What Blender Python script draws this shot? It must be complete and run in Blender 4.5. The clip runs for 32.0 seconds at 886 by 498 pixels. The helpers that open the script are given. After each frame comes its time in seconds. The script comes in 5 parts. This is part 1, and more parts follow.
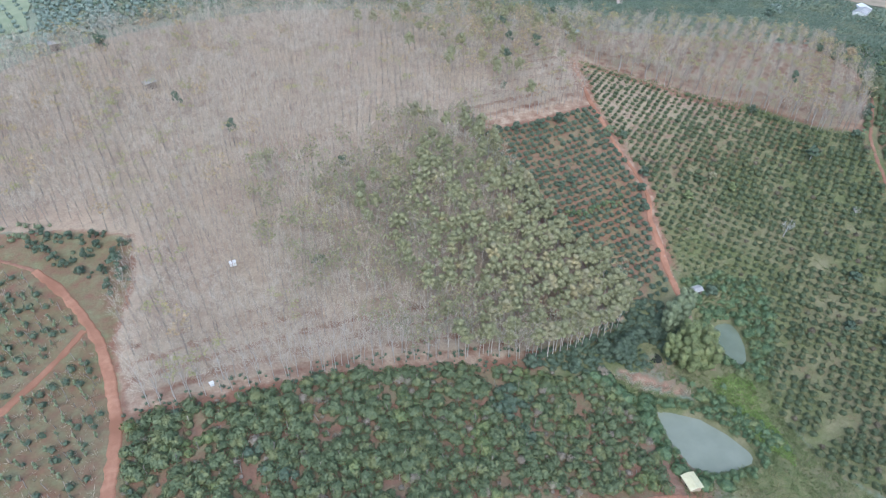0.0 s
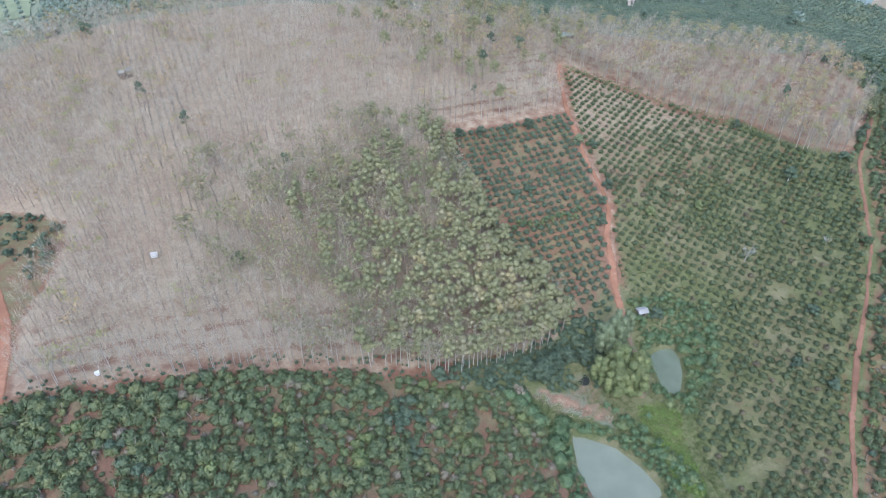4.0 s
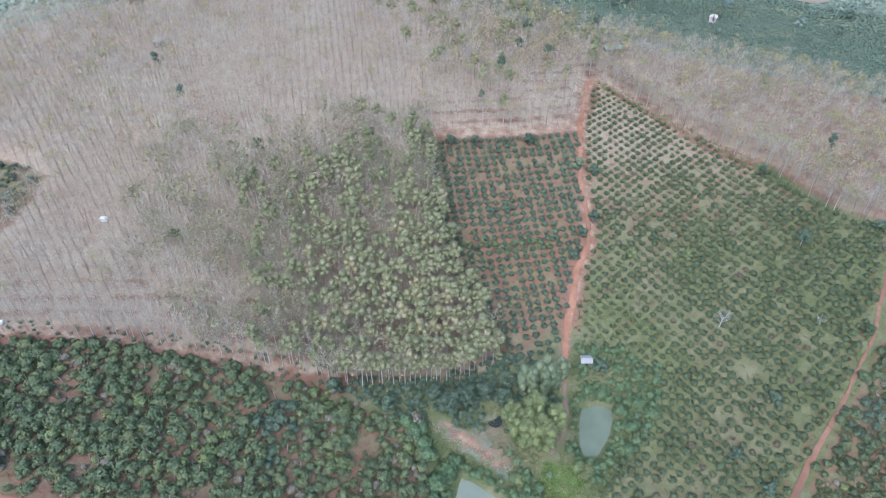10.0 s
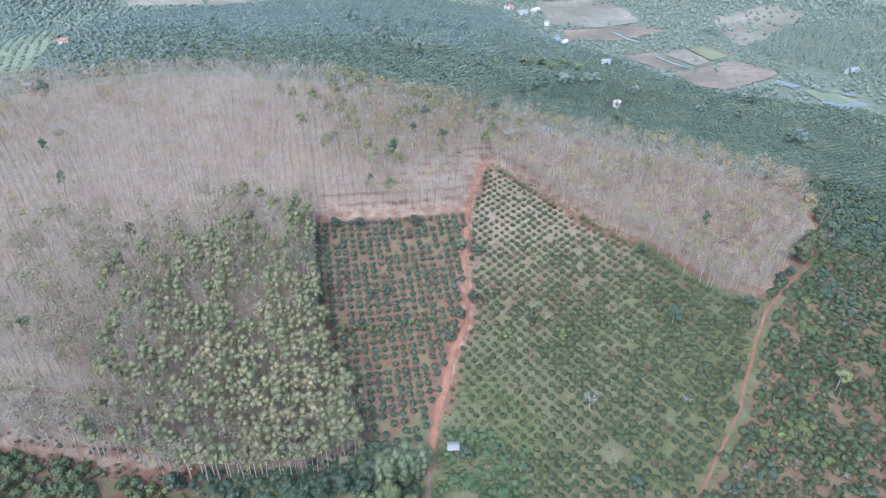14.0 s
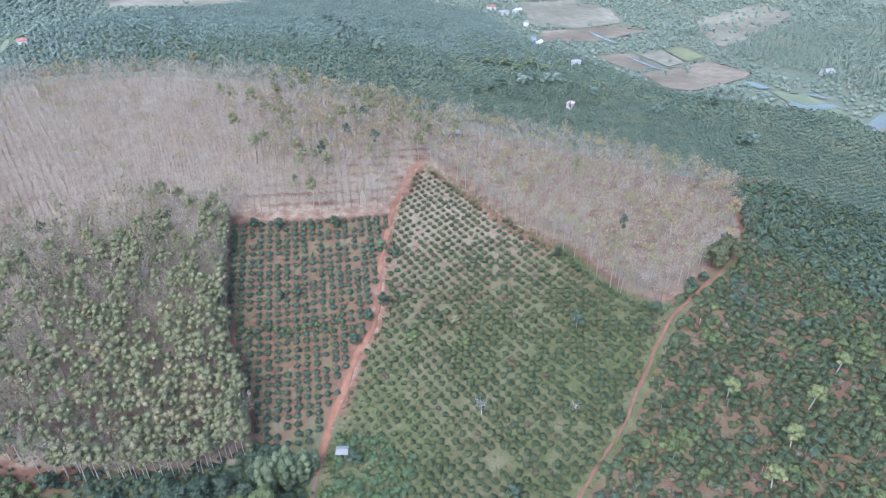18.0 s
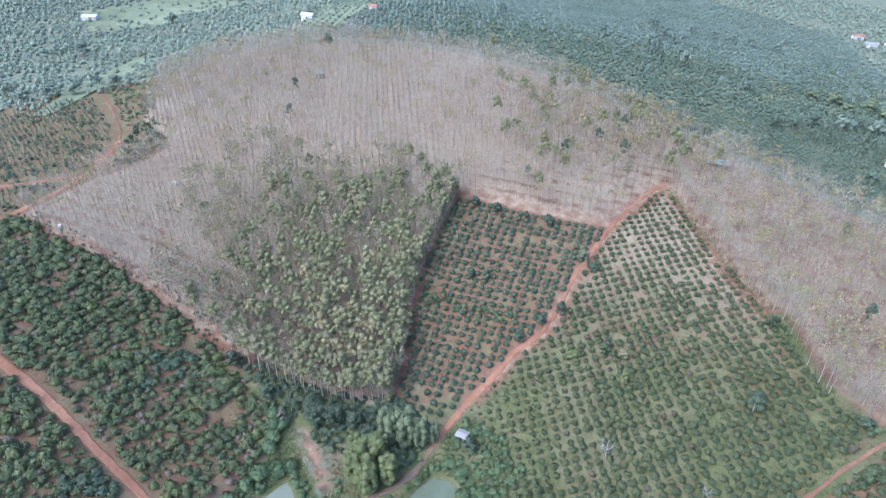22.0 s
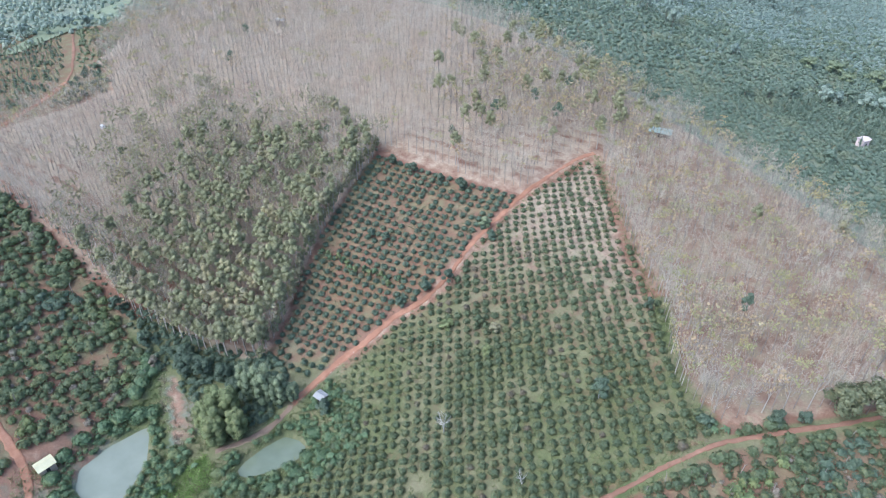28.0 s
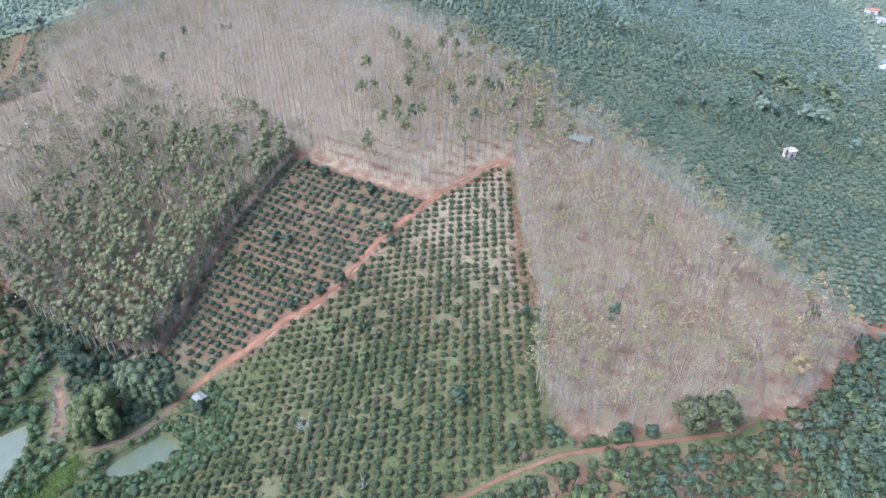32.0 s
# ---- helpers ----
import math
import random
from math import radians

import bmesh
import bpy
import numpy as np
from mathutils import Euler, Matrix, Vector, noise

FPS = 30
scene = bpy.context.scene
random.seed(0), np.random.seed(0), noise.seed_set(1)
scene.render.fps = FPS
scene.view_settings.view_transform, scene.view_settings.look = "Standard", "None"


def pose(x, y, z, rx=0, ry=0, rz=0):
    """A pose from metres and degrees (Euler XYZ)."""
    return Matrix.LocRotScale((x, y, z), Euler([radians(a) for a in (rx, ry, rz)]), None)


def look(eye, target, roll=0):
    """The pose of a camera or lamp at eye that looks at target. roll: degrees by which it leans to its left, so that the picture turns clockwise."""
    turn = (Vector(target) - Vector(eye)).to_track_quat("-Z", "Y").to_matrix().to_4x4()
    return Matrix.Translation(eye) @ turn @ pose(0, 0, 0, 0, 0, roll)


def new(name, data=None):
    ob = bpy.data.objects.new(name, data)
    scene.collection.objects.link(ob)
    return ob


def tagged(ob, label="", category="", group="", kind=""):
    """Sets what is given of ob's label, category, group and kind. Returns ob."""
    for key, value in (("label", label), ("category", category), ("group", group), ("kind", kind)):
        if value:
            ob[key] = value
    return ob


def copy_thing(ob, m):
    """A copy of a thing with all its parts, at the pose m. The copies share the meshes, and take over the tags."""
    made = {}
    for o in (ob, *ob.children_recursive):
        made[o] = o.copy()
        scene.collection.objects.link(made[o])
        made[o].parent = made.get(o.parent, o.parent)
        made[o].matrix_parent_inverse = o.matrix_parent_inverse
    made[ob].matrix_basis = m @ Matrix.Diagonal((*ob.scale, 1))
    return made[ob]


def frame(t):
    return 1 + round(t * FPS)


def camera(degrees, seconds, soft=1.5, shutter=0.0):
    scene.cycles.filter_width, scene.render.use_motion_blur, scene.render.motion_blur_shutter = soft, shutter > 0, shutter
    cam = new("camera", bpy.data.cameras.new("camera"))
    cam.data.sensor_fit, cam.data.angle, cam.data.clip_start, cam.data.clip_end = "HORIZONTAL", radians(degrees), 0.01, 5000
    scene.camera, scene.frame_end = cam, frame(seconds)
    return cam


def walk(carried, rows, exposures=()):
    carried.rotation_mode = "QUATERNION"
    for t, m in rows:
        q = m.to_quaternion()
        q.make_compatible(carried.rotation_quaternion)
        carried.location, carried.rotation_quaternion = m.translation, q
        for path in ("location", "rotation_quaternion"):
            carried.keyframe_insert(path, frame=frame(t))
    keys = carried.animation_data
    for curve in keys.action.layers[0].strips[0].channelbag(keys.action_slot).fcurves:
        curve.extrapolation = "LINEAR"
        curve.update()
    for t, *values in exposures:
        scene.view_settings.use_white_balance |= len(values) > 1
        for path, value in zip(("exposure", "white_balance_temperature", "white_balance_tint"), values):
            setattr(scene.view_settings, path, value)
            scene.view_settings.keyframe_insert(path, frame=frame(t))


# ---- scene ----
# seconds, eye x y z, heading, pitch, lean in degrees
PATH = [
    (0, -126.5, -2.49, 159.8, -18.892, -38.21, 0.339),
    (0.5, -121.73, -3.84, 159.86, -18.862, -38.176, 0.194),
    (1, -116.29, -5.06, 160.32, -18.626, -38.258, -0.034),
    (1.5, -110.8, -6.05, 160.66, -18.381, -38.341, -0.235),
    (2, -106.79, -6.05, 161.19, -18.321, -38.527, 0.101),
    (2.5, -101.7, -6.61, 161.72, -17.458, -38.663, 0.137),
    (3, -96.09, -7.5, 161.82, -15.729, -38.677, -0.007),
    (3.5, -90.92, -8.19, 161.56, -14.032, -38.64, -0.104),
    (5.5, -71.42, -8.81, 160.58, -7.557, -40.375, -0.116),
    (6, -66.52, -8.34, 160.97, -6.101, -40.914, -0.115),
    (6.5, -61.09, -7.99, 161.15, -4.536, -41.085, -0.209),
    (7, -56.41, -7.16, 161.44, -3.14, -41.238, -0.101),
    (7.5, -50.98, -6.96, 161.18, -1.443, -41.128, -0.148),
    (8, -46.32, -6.27, 160.99, -0.224, -41.114, 0.025),
    (8.5, -40.62, -5.6, 161.11, 1.028, -41.097, -0.216),
    (9, -36, -4.39, 161.92, 1.872, -41.29, -0.202),
    (9.5, -31.2, -3.53, 161.94, 2.097, -41.321, -0.145),
    (10, -26.7, -2.51, 161.83, 2.042, -39.821, -0.039),
    (10.5, -22.52, -1.73, 161.67, 1.907, -36.094, 0.139),
    (11, -17.46, -1.61, 160.8, 2.058, -32.832, 0.115),
    (11.5, -12.93, -1.23, 160.35, 2.024, -32.708, 0.153),
    (12, -8.74, -0.76, 160.6, 0.994, -32.747, 0.235),
    (12.5, -4.26, -0.18, 160.83, 0.069, -32.792, 0.18),
    (13, 0, 0, 160.6, 0.001, -32.744, 0.236),
    (13.5, 4.51, 0.28, 160.13, 0.048, -32.673, 0.228),
    (14, 9.1, 0.5, 160, 0.122, -32.656, 0.188),
    (14.5, 13.84, 0.47, 159.46, 0.27, -32.514, 0.127),
    (16.5, 33.49, 2.95, 160.46, 1.229, -32.857, -0.293),
    (17, 37.3, 3.09, 160.07, 1.101, -32.787, -0.188),
    (17.5, 41.85, 3.34, 159.3, 1.369, -32.653, -0.331),
    (18, 45.72, 3.49, 158.9, 2.019, -32.565, -0.318),
    (18.5, 48.96, 3.65, 158.85, 4.031, -32.527, 0.006),
    (19, 53.72, 4.77, 158.64, 7.843, -32.569, -0.079),
    (19.5, 57.21, 5.77, 159.51, 11.349, -32.792, 0.081),
    (20, 61.7, 6.72, 159.51, 15.341, -32.779, 0.018),
    (20.5, 66.53, 8.48, 158.97, 19.63, -32.74, -0.075),
    (21, 70.76, 10.7, 158.89, 23.955, -32.781, -0.083),
    (21.5, 74.87, 13.01, 158.64, 28.34, -32.726, -0.103),
    (22, 78.67, 15.29, 157.61, 32.653, -32.511, 0.05),
    (22.5, 82.1, 18.22, 157.53, 36.701, -32.567, 0.102),
    (23, 85.94, 21.17, 157.09, 38.051, -32.464, 0.03),
    (23.5, 89.31, 24.12, 157.19, 38.033, -32.486, 0.025),
    (24, 93.05, 27, 156.35, 38.074, -32.287, 0.096),
    (24.5, 96.47, 29.78, 155.92, 37.991, -32.194, 0.141),
    (25, 99.82, 32.38, 155.36, 37.908, -33.064, 0.2),
    (25.5, 103.2, 35.92, 155.31, 38.053, -35.706, -0.104),
    (27.5, 116.51, 49.46, 156.02, 38.641, -36.407, -0.051),
    (28, 119.75, 52.53, 155.99, 38.791, -36.392, -0.019),
    (28.5, 123.38, 55.55, 155.84, 39.006, -36.299, -0.027),
    (29, 126.72, 58.91, 155.85, 39.204, -36.324, -0.007),
    (29.5, 130.4, 61.97, 155.57, 39.383, -36.212, 0.028),
    (30, 134.06, 65.22, 155.5, 39.616, -36.176, -0.007),
    (30.5, 137.84, 68.34, 155.16, 39.813, -36.037, 0.005),
    (31, 141.23, 71.15, 155.23, 39.85, -36.013, 0.128),
    (31.5, 144.97, 74.17, 154.94, 40.045, -35.877, 0.159),
    (32, 148.5, 77.36, 154.43, 40.278, -35.759, 0.222),
]
cam = camera(68.10, 32.0, 1.15)
walk(cam, [(t, pose(x, y, z, 90 + pitch, 0, yaw) @ pose(0, 0, 0, 0, 0, lean)) for t, x, y, z, yaw, pitch, lean in PATH], [(0.0, 0.93, 5250, 7), (7.0, 1.0, 5230, 7), (10.0, 1.05, 5150, 8), (13.0, 1.08, 5080, 10), (18.0, 1.08, 5080, 11), (23.0, 1.19, 5110, 10), (28.0, 1.22, 5220, 8), (32.0, 1.22, 5220, 8)])
SKY, SUN = 0.15, 1.05

# ---- light ----
world = bpy.data.worlds.new("overcast_sky")
scene.world = world
world.use_nodes = True
wn = world.node_tree
sky = wn.nodes.new("ShaderNodeTexSky")
sky.sky_type, sky.sun_disc = "NISHITA", False
sky.sun_elevation, sky.sun_rotation = radians(52), radians(200)
sky.air_density, sky.dust_density, sky.ozone_density = 1.0, 4.0, 1.5
wn.nodes["Background"].inputs["Strength"].default_value = SKY
wn.links.new(sky.outputs["Color"], wn.nodes["Background"].inputs["Color"])
sun = new("sun", bpy.data.lights.new("sun", "SUN"))
sun.data.energy, sun.data.angle, sun.data.color = SUN, radians(45), (1.0, 0.98, 0.95)
sun.matrix_world = look((0, 0, 0), (-Vector((math.sin(radians(200)) * math.cos(radians(52)), math.cos(radians(200)) * math.cos(radians(52)), math.sin(radians(52))))))

# ---- materials ----


def nodes_of(name, rough=0.9, spec=0.2):
    m = bpy.data.materials.new(name)
    m.use_nodes = True
    t = m.node_tree
    b = t.nodes["Principled BSDF"]
    b.inputs["Roughness"].default_value = rough
    b.inputs["Specular IOR Level"].default_value = spec
    return m, t, b


def noise_node(t, size, detail=4.0, rough=0.6):
    """Noise whose features are about size metres."""
    c = t.nodes.new("ShaderNodeTexCoord")
    n = t.nodes.new("ShaderNodeTexNoise")
    n.inputs["Scale"].default_value, n.inputs["Detail"].default_value, n.inputs["Roughness"].default_value = 1.0 / size, detail, rough
    t.links.new(c.outputs["Object"], n.inputs["Vector"])
    return n.outputs["Fac"]


def ramp(t, fac, stops):
    r = t.nodes.new("ShaderNodeValToRGB")
    while len(r.color_ramp.elements) < len(stops):
        r.color_ramp.elements.new(0.5)
    for e, (p, c) in zip(r.color_ramp.elements, stops):
        e.position, e.color = p, (*c, 1)
    t.links.new(fac, r.inputs["Fac"])
    return r.outputs["Color"]


def mix(t, fac, a, b, kind="MIX"):
    n = t.nodes.new("ShaderNodeMix")
    n.data_type, n.blend_type = "RGBA", kind
    for sock, v in ((n.inputs[0], fac), (n.inputs[6], a), (n.inputs[7], b)):
        if isinstance(v, (int, float)):
            sock.default_value = v
        elif isinstance(v, tuple):
            sock.default_value = (*v, 1)
        else:
            t.links.new(v, sock)
    return n.outputs[2]


def scale_fac(t, fac, lo, hi):
    n = t.nodes.new("ShaderNodeMapRange")
    n.inputs["From Min"].default_value, n.inputs["From Max"].default_value = lo, hi
    t.links.new(fac, n.inputs["Value"])
    return n.outputs["Result"]


def bump(t, b, fac, dist, strength=0.6):
    n = t.nodes.new("ShaderNodeBump")
    n.inputs["Distance"].default_value, n.inputs["Strength"].default_value = dist, strength
    t.links.new(fac, n.inputs["Height"])
    t.links.new(n.outputs["Normal"], b.inputs["Normal"])


def island(t):
    return t.nodes.new("ShaderNodeNewGeometry").outputs["Random Per Island"]


def leaf_material(name, dark, light, odd=None, patch=7.0, share=0.25, spec=0.25, through_light=0.1):
    """Foliage: each leaf clump its own tone, slow drift from plant to plant, some clumps of an odd colour."""
    m, t, b = nodes_of(name, 0.55, spec)
    col = ramp(t, island(t), [(0.0, dark), (0.75, tuple((a + c) / 2 for a, c in zip(dark, light))), (1.0, light)])
    drift = scale_fac(t, noise_node(t, patch, 3.0), 0.35, 0.65)
    col = mix(t, drift, col, mix(t, 0.55, col, light))
    if odd:
        col = mix(t, scale_fac(t, noise_node(t, patch * 0.8, 2.0), 0.62 - share * 0.4, 0.72 - share * 0.4), col, mix(t, 0.7, col, odd))
    t.links.new(col, b.inputs["Base Color"])
    if through_light:
        glow, both = t.nodes.new("ShaderNodeBsdfTranslucent"), t.nodes.new("ShaderNodeMixShader")
        t.links.new(mix(t, 0.35, col, (0.35, 0.42, 0.12)), glow.inputs["Color"])
        both.inputs[0].default_value = through_light
        t.links.new(b.outputs[0], both.inputs[1])
        t.links.new(glow.outputs[0], both.inputs[2])
        t.links.new(both.outputs[0], t.nodes["Material Output"].inputs["Surface"])
    return m


def plain_material(name, a, c, size=0.5, rough=0.85, metal=0.0, spec=0.3, relief=0.02):
    m, t, b = nodes_of(name, rough, spec)
    b.inputs["Metallic"].default_value = metal
    n1, n2 = noise_node(t, size), noise_node(t, size * 9, 3.0)
    col = mix(t, scale_fac(t, n2, 0.3, 0.7), ramp(t, n1, [(0.3, a), (0.7, c)]), tuple(v * 0.75 for v in a))
    t.links.new(col, b.inputs["Base Color"])
    bump(t, b, n1, relief)
    return m


COFFEE = leaf_material("coffee_leaves", (0.056, 0.076, 0.04), (0.104, 0.128, 0.064), (0.16, 0.162, 0.072), 2.4, 0.2)
COFFEE_BLUE = leaf_material("dark_coffee_leaves", (0.064, 0.092, 0.062), (0.108, 0.142, 0.09), (0.135, 0.155, 0.085), 2.6, 0.15)
# Haze is painted into these two: paler, bluer leaves for farther plots.
HAZED_FAR_LEAF = leaf_material("far_leaves_haze_tint", (0.13, 0.17, 0.138), (0.225, 0.27, 0.215), None, 30.0)
HAZED_VALLEY_LEAF = leaf_material("valley_leaves_slight_haze", (0.09, 0.123, 0.086), (0.166, 0.204, 0.142), (0.185, 0.205, 0.125), 22.0, 0.2)
DARK_LEAF = leaf_material("dark_tree_leaves", (0.052, 0.075, 0.05), (0.108, 0.138, 0.088), None, 3.0)
BAMBOO = leaf_material("light_green_leaves", (0.1, 0.123, 0.052), (0.21, 0.236, 0.102), (0.24, 0.245, 0.105), 4.0)
SAGE = leaf_material("sage_green_leaves", (0.115, 0.142, 0.08), (0.22, 0.25, 0.14), None, 4.0)
RUBBER_GREEN = leaf_material("rubber_green_leaves", (0.156, 0.16, 0.086), (0.27, 0.264, 0.14), (0.3, 0.262, 0.135), 9.0, 0.14)
RUBBER_PALE = leaf_material("rubber_yellowing_leaves", (0.165, 0.155, 0.095), (0.29, 0.268, 0.16), (0.33, 0.28, 0.14), 8.0, 0.35)
RUBBER_RUST = leaf_material("rubber_rusty_leaves", (0.27, 0.195, 0.115), (0.45, 0.335, 0.195), (0.27, 0.27, 0.145), 9.0, 0.3)
GRASS = leaf_material("grass_blades", (0.085, 0.11, 0.042), (0.175, 0.21, 0.09), (0.23, 0.21, 0.11), 6.0)
BANANA = leaf_material("banana_leaves", (0.055, 0.092, 0.048), (0.135, 0.19, 0.09), (0.17, 0.2, 0.09), 3.0)
TWIG = leaf_material("bare_twigs", (0.335, 0.285, 0.222), (0.53, 0.47, 0.37), (0.42, 0.33, 0.23), 25.0, 0.25, 0.1, 0.0)
LUSH = leaf_material("lush_grass", (0.13, 0.21, 0.048), (0.26, 0.36, 0.1), (0.24, 0.3, 0.09), 4.0)
BROWN_LEAF = leaf_material("brownish_coffee_leaves", (0.09, 0.075, 0.052), (0.17, 0.14, 0.095), (0.12, 0.135, 0.075), 3.0)
YELLOW_LEAF = leaf_material("yellow_green_leaves", (0.2, 0.195, 0.085), (0.35, 0.325, 0.155), (0.38, 0.28, 0.13), 12.0, 0.3)
COFFEE_BRIGHT = leaf_material("bright_coffee_leaves", (0.07, 0.094, 0.048), (0.13, 0.158, 0.078), (0.18, 0.188, 0.08), 3.4, 0.25)
COFFEE_LIME = leaf_material("fresh_coffee_leaves", (0.08, 0.108, 0.045), (0.155, 0.19, 0.08), (0.19, 0.2, 0.075), 2.0, 0.3)
DRY_SHRUB = leaf_material("dry_grey_brown_leaves", (0.15, 0.125, 0.095), (0.26, 0.22, 0.17), (0.17, 0.17, 0.1), 2.0, 0.3)
EDGE_BARK = plain_material("whitish_bark", (0.35, 0.315, 0.27), (0.52, 0.48, 0.42), 0.4)
BARK = plain_material("grey_bark", (0.25, 0.212, 0.175), (0.37, 0.325, 0.27), 0.4)
DARK_BARK = plain_material("brown_bark", (0.13, 0.1, 0.075), (0.22, 0.18, 0.14), 0.4)
WHITE_BARK = plain_material("white_dead_wood", (0.4, 0.38, 0.34), (0.56, 0.54, 0.5), 0.5)
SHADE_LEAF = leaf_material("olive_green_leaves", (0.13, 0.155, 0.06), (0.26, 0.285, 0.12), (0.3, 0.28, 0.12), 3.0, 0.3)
OLIVE = leaf_material("dull_olive_leaves", (0.075, 0.085, 0.046), (0.15, 0.16, 0.086), (0.17, 0.16, 0.08), 3.0, 0.2)


def ground_material():
    """One sheet of earth: red soil, dry litter, grass and pale dry soil, laid out by what grows there."""
    m, t, b = nodes_of("earth", 0.95, 0.1)
    cover = t.nodes.new("ShaderNodeVertexColor")
    cover.layer_name = "cover"
    split = t.nodes.new("ShaderNodeSeparateColor")
    t.links.new(cover.outputs["Color"], split.inputs["Color"])
    fine, mid, big = noise_node(t, 0.6, 6.0, 0.7), noise_node(t, 4.0, 5.0), noise_node(t, 22.0, 4.0)
    far = ramp(t, mid, [(0.3, (0.15, 0.175, 0.125)), (0.6, (0.2, 0.215, 0.15)), (0.8, (0.29, 0.26, 0.19))])
    red = mix(t, scale_fac(t, big, 0.35, 0.65), ramp(t, mid, [(0.3, (0.175, 0.09, 0.058)), (0.7, (0.255, 0.142, 0.094))]), ramp(t, mid, [(0.3, (0.172, 0.1, 0.068)), (0.7, (0.238, 0.15, 0.102))]))
    litter = mix(t, scale_fac(t, big, 0.4, 0.7), ramp(t, mid, [(0.3, (0.27, 0.212, 0.15)), (0.7, (0.37, 0.298, 0.212))]), ramp(t, mid, [(0.3, (0.25, 0.182, 0.13)), (0.7, (0.35, 0.265, 0.19))]))
    grass = mix(t, scale_fac(t, big, 0.4, 0.65), ramp(t, mid, [(0.25, (0.07, 0.092, 0.036)), (0.5, (0.12, 0.132, 0.058)), (0.75, (0.195, 0.175, 0.1))]), ramp(t, mid, [(0.3, (0.115, 0.117, 0.058)), (0.7, (0.2, 0.175, 0.105))]))

    def edge(s):
        n = t.nodes.new("ShaderNodeMath")
        n.operation = "ADD"
        t.links.new(s, n.inputs[0])
        k = t.nodes.new("ShaderNodeMath")
        k.operation = "MULTIPLY_ADD"
        k.inputs[1].default_value, k.inputs[2].default_value = 0.9, -0.45
        t.links.new(mid, k.inputs[0])
        t.links.new(k.outputs[0], n.inputs[1])
        return scale_fac(t, n.outputs[0], 0.35, 0.65)

    col = mix(t, edge(split.outputs["Red"]), far, red)
    col = mix(t, edge(split.outputs["Blue"]), col, litter)
    col = mix(t, edge(split.outputs["Green"]), col, grass)
    col = mix(t, 0.5, col, mix(t, 1.0, col, ramp(t, fine, [(0.25, (0.5, 0.5, 0.5)), (0.75, (1.4, 1.4, 1.4))]), "MULTIPLY"))
    t.links.new(col, b.inputs["Base Color"])
    bump(t, b, fine, 0.25, 0.8)
    return m


EARTH = ground_material()
ROAD = plain_material("red_dirt_road", (0.29, 0.145, 0.088), (0.4, 0.225, 0.145), 1.3, 0.95, 0.0, 0.1, 0.12)
DULL_ROAD = plain_material("brown_red_dirt_road", (0.22, 0.118, 0.078), (0.31, 0.178, 0.122), 1.3, 0.95, 0.0, 0.1, 0.12)
BROWN_SOIL = plain_material("brown_trodden_soil", (0.22, 0.155, 0.11), (0.32, 0.24, 0.175), 1.0, 0.95, 0.0, 0.1, 0.1)
PALE_SOIL = plain_material("pale_dry_soil", (0.36, 0.27, 0.2), (0.5, 0.4, 0.32), 1.1, 0.95, 0.0, 0.1, 0.1)


def water_material(name, a, c):
    m, t, b = nodes_of(name, 0.06, 0.5)
    t.links.new(ramp(t, noise_node(t, 9.0, 3.0), [(0.3, a), (0.7, c)]), b.inputs["Base Color"])
    bump(t, b, noise_node(t, 1.2, 4.0), 0.01, 0.25)
    return m


WATER = water_material("pond_water", (0.17, 0.185, 0.135), (0.21, 0.225, 0.168))
MURKY = water_material("murky_green_water", (0.12, 0.142, 0.09), (0.165, 0.185, 0.125))
DARK_WATER = plain_material("dark_pool_water", (0.03, 0.032, 0.026), (0.05, 0.052, 0.042), 2.0, 0.15, 0.0, 0.4, 0.005)

# ---- lie of the land ----
# swells and hollows: centre x, y, height, reach
SWELLS = (
    (-90, 340, 7.72, 75), (-15, 40, -18.56, 75), (-165, 115, 0.3, 75), (135, 190, 12.13, 75), (-240, 415, 11.76, 75),
    (240, 640, -18.09, 230), (60, 340, 0.69, 75), (-165, 265, 7.08, 75), (60, 115, 9.01, 75), (285, 265, -6.09, 75),
    (210, 40, 6.19, 75), (-15, 265, 14.33, 75), (-220, 870, 8.4, 230), (470, 870, 7.13, 230), (-165, 40, 8.64, 75),
    (-15, 415, 15.19, 75), (285, 415, 3.18, 75), (135, 40, 11.12, 75), (135, 340, 5.03, 75), (-240, 190, 11.91, 75),
    (-240, 40, 7.55, 75), (-165, 415, 17.72, 75), (-90, 40, 24.46, 75), (-15, 115, -21.99, 75), (-90, 190, 16.15, 75),
    (285, 40, 5.24, 75), (10, -50, -16.73, 230), (-450, 640, 1.56, 230), (135, 265, 8.56, 75), (-240, 340, 7.53, 75),
    (285, 115, 3.22, 75), (470, 640, 4.82, 230),
)
POND_A = [(-26, 96), (-21, 93.6), (-14, 88.6), (-9.5, 81), (-7, 73), (-8.5, 70), (-15, 69.5), (-22, 70.5), (-27.5, 74.5), (-28.3, 84)]
POND_B = [(9, 117.5), (14, 119.5), (19, 119), (19.5, 114), (17, 107), (13, 101), (8.5, 99.5), (7, 104), (7.5, 111)]


def inside(x, y, poly):
    """Which of the points lie in the polygon."""
    x, y = np.asarray(x, float), np.asarray(y, float)
    hit = np.zeros(x.shape, bool)
    for (x0, y0), (x1, y1) in zip(poly, poly[1:] + poly[:1]):
        cross = (y0 > y) != (y1 > y)
        hit ^= cross & (x < (x1 - x0) * (y - y0) / ((y1 - y0) or 1e-9) + x0)
    return hit


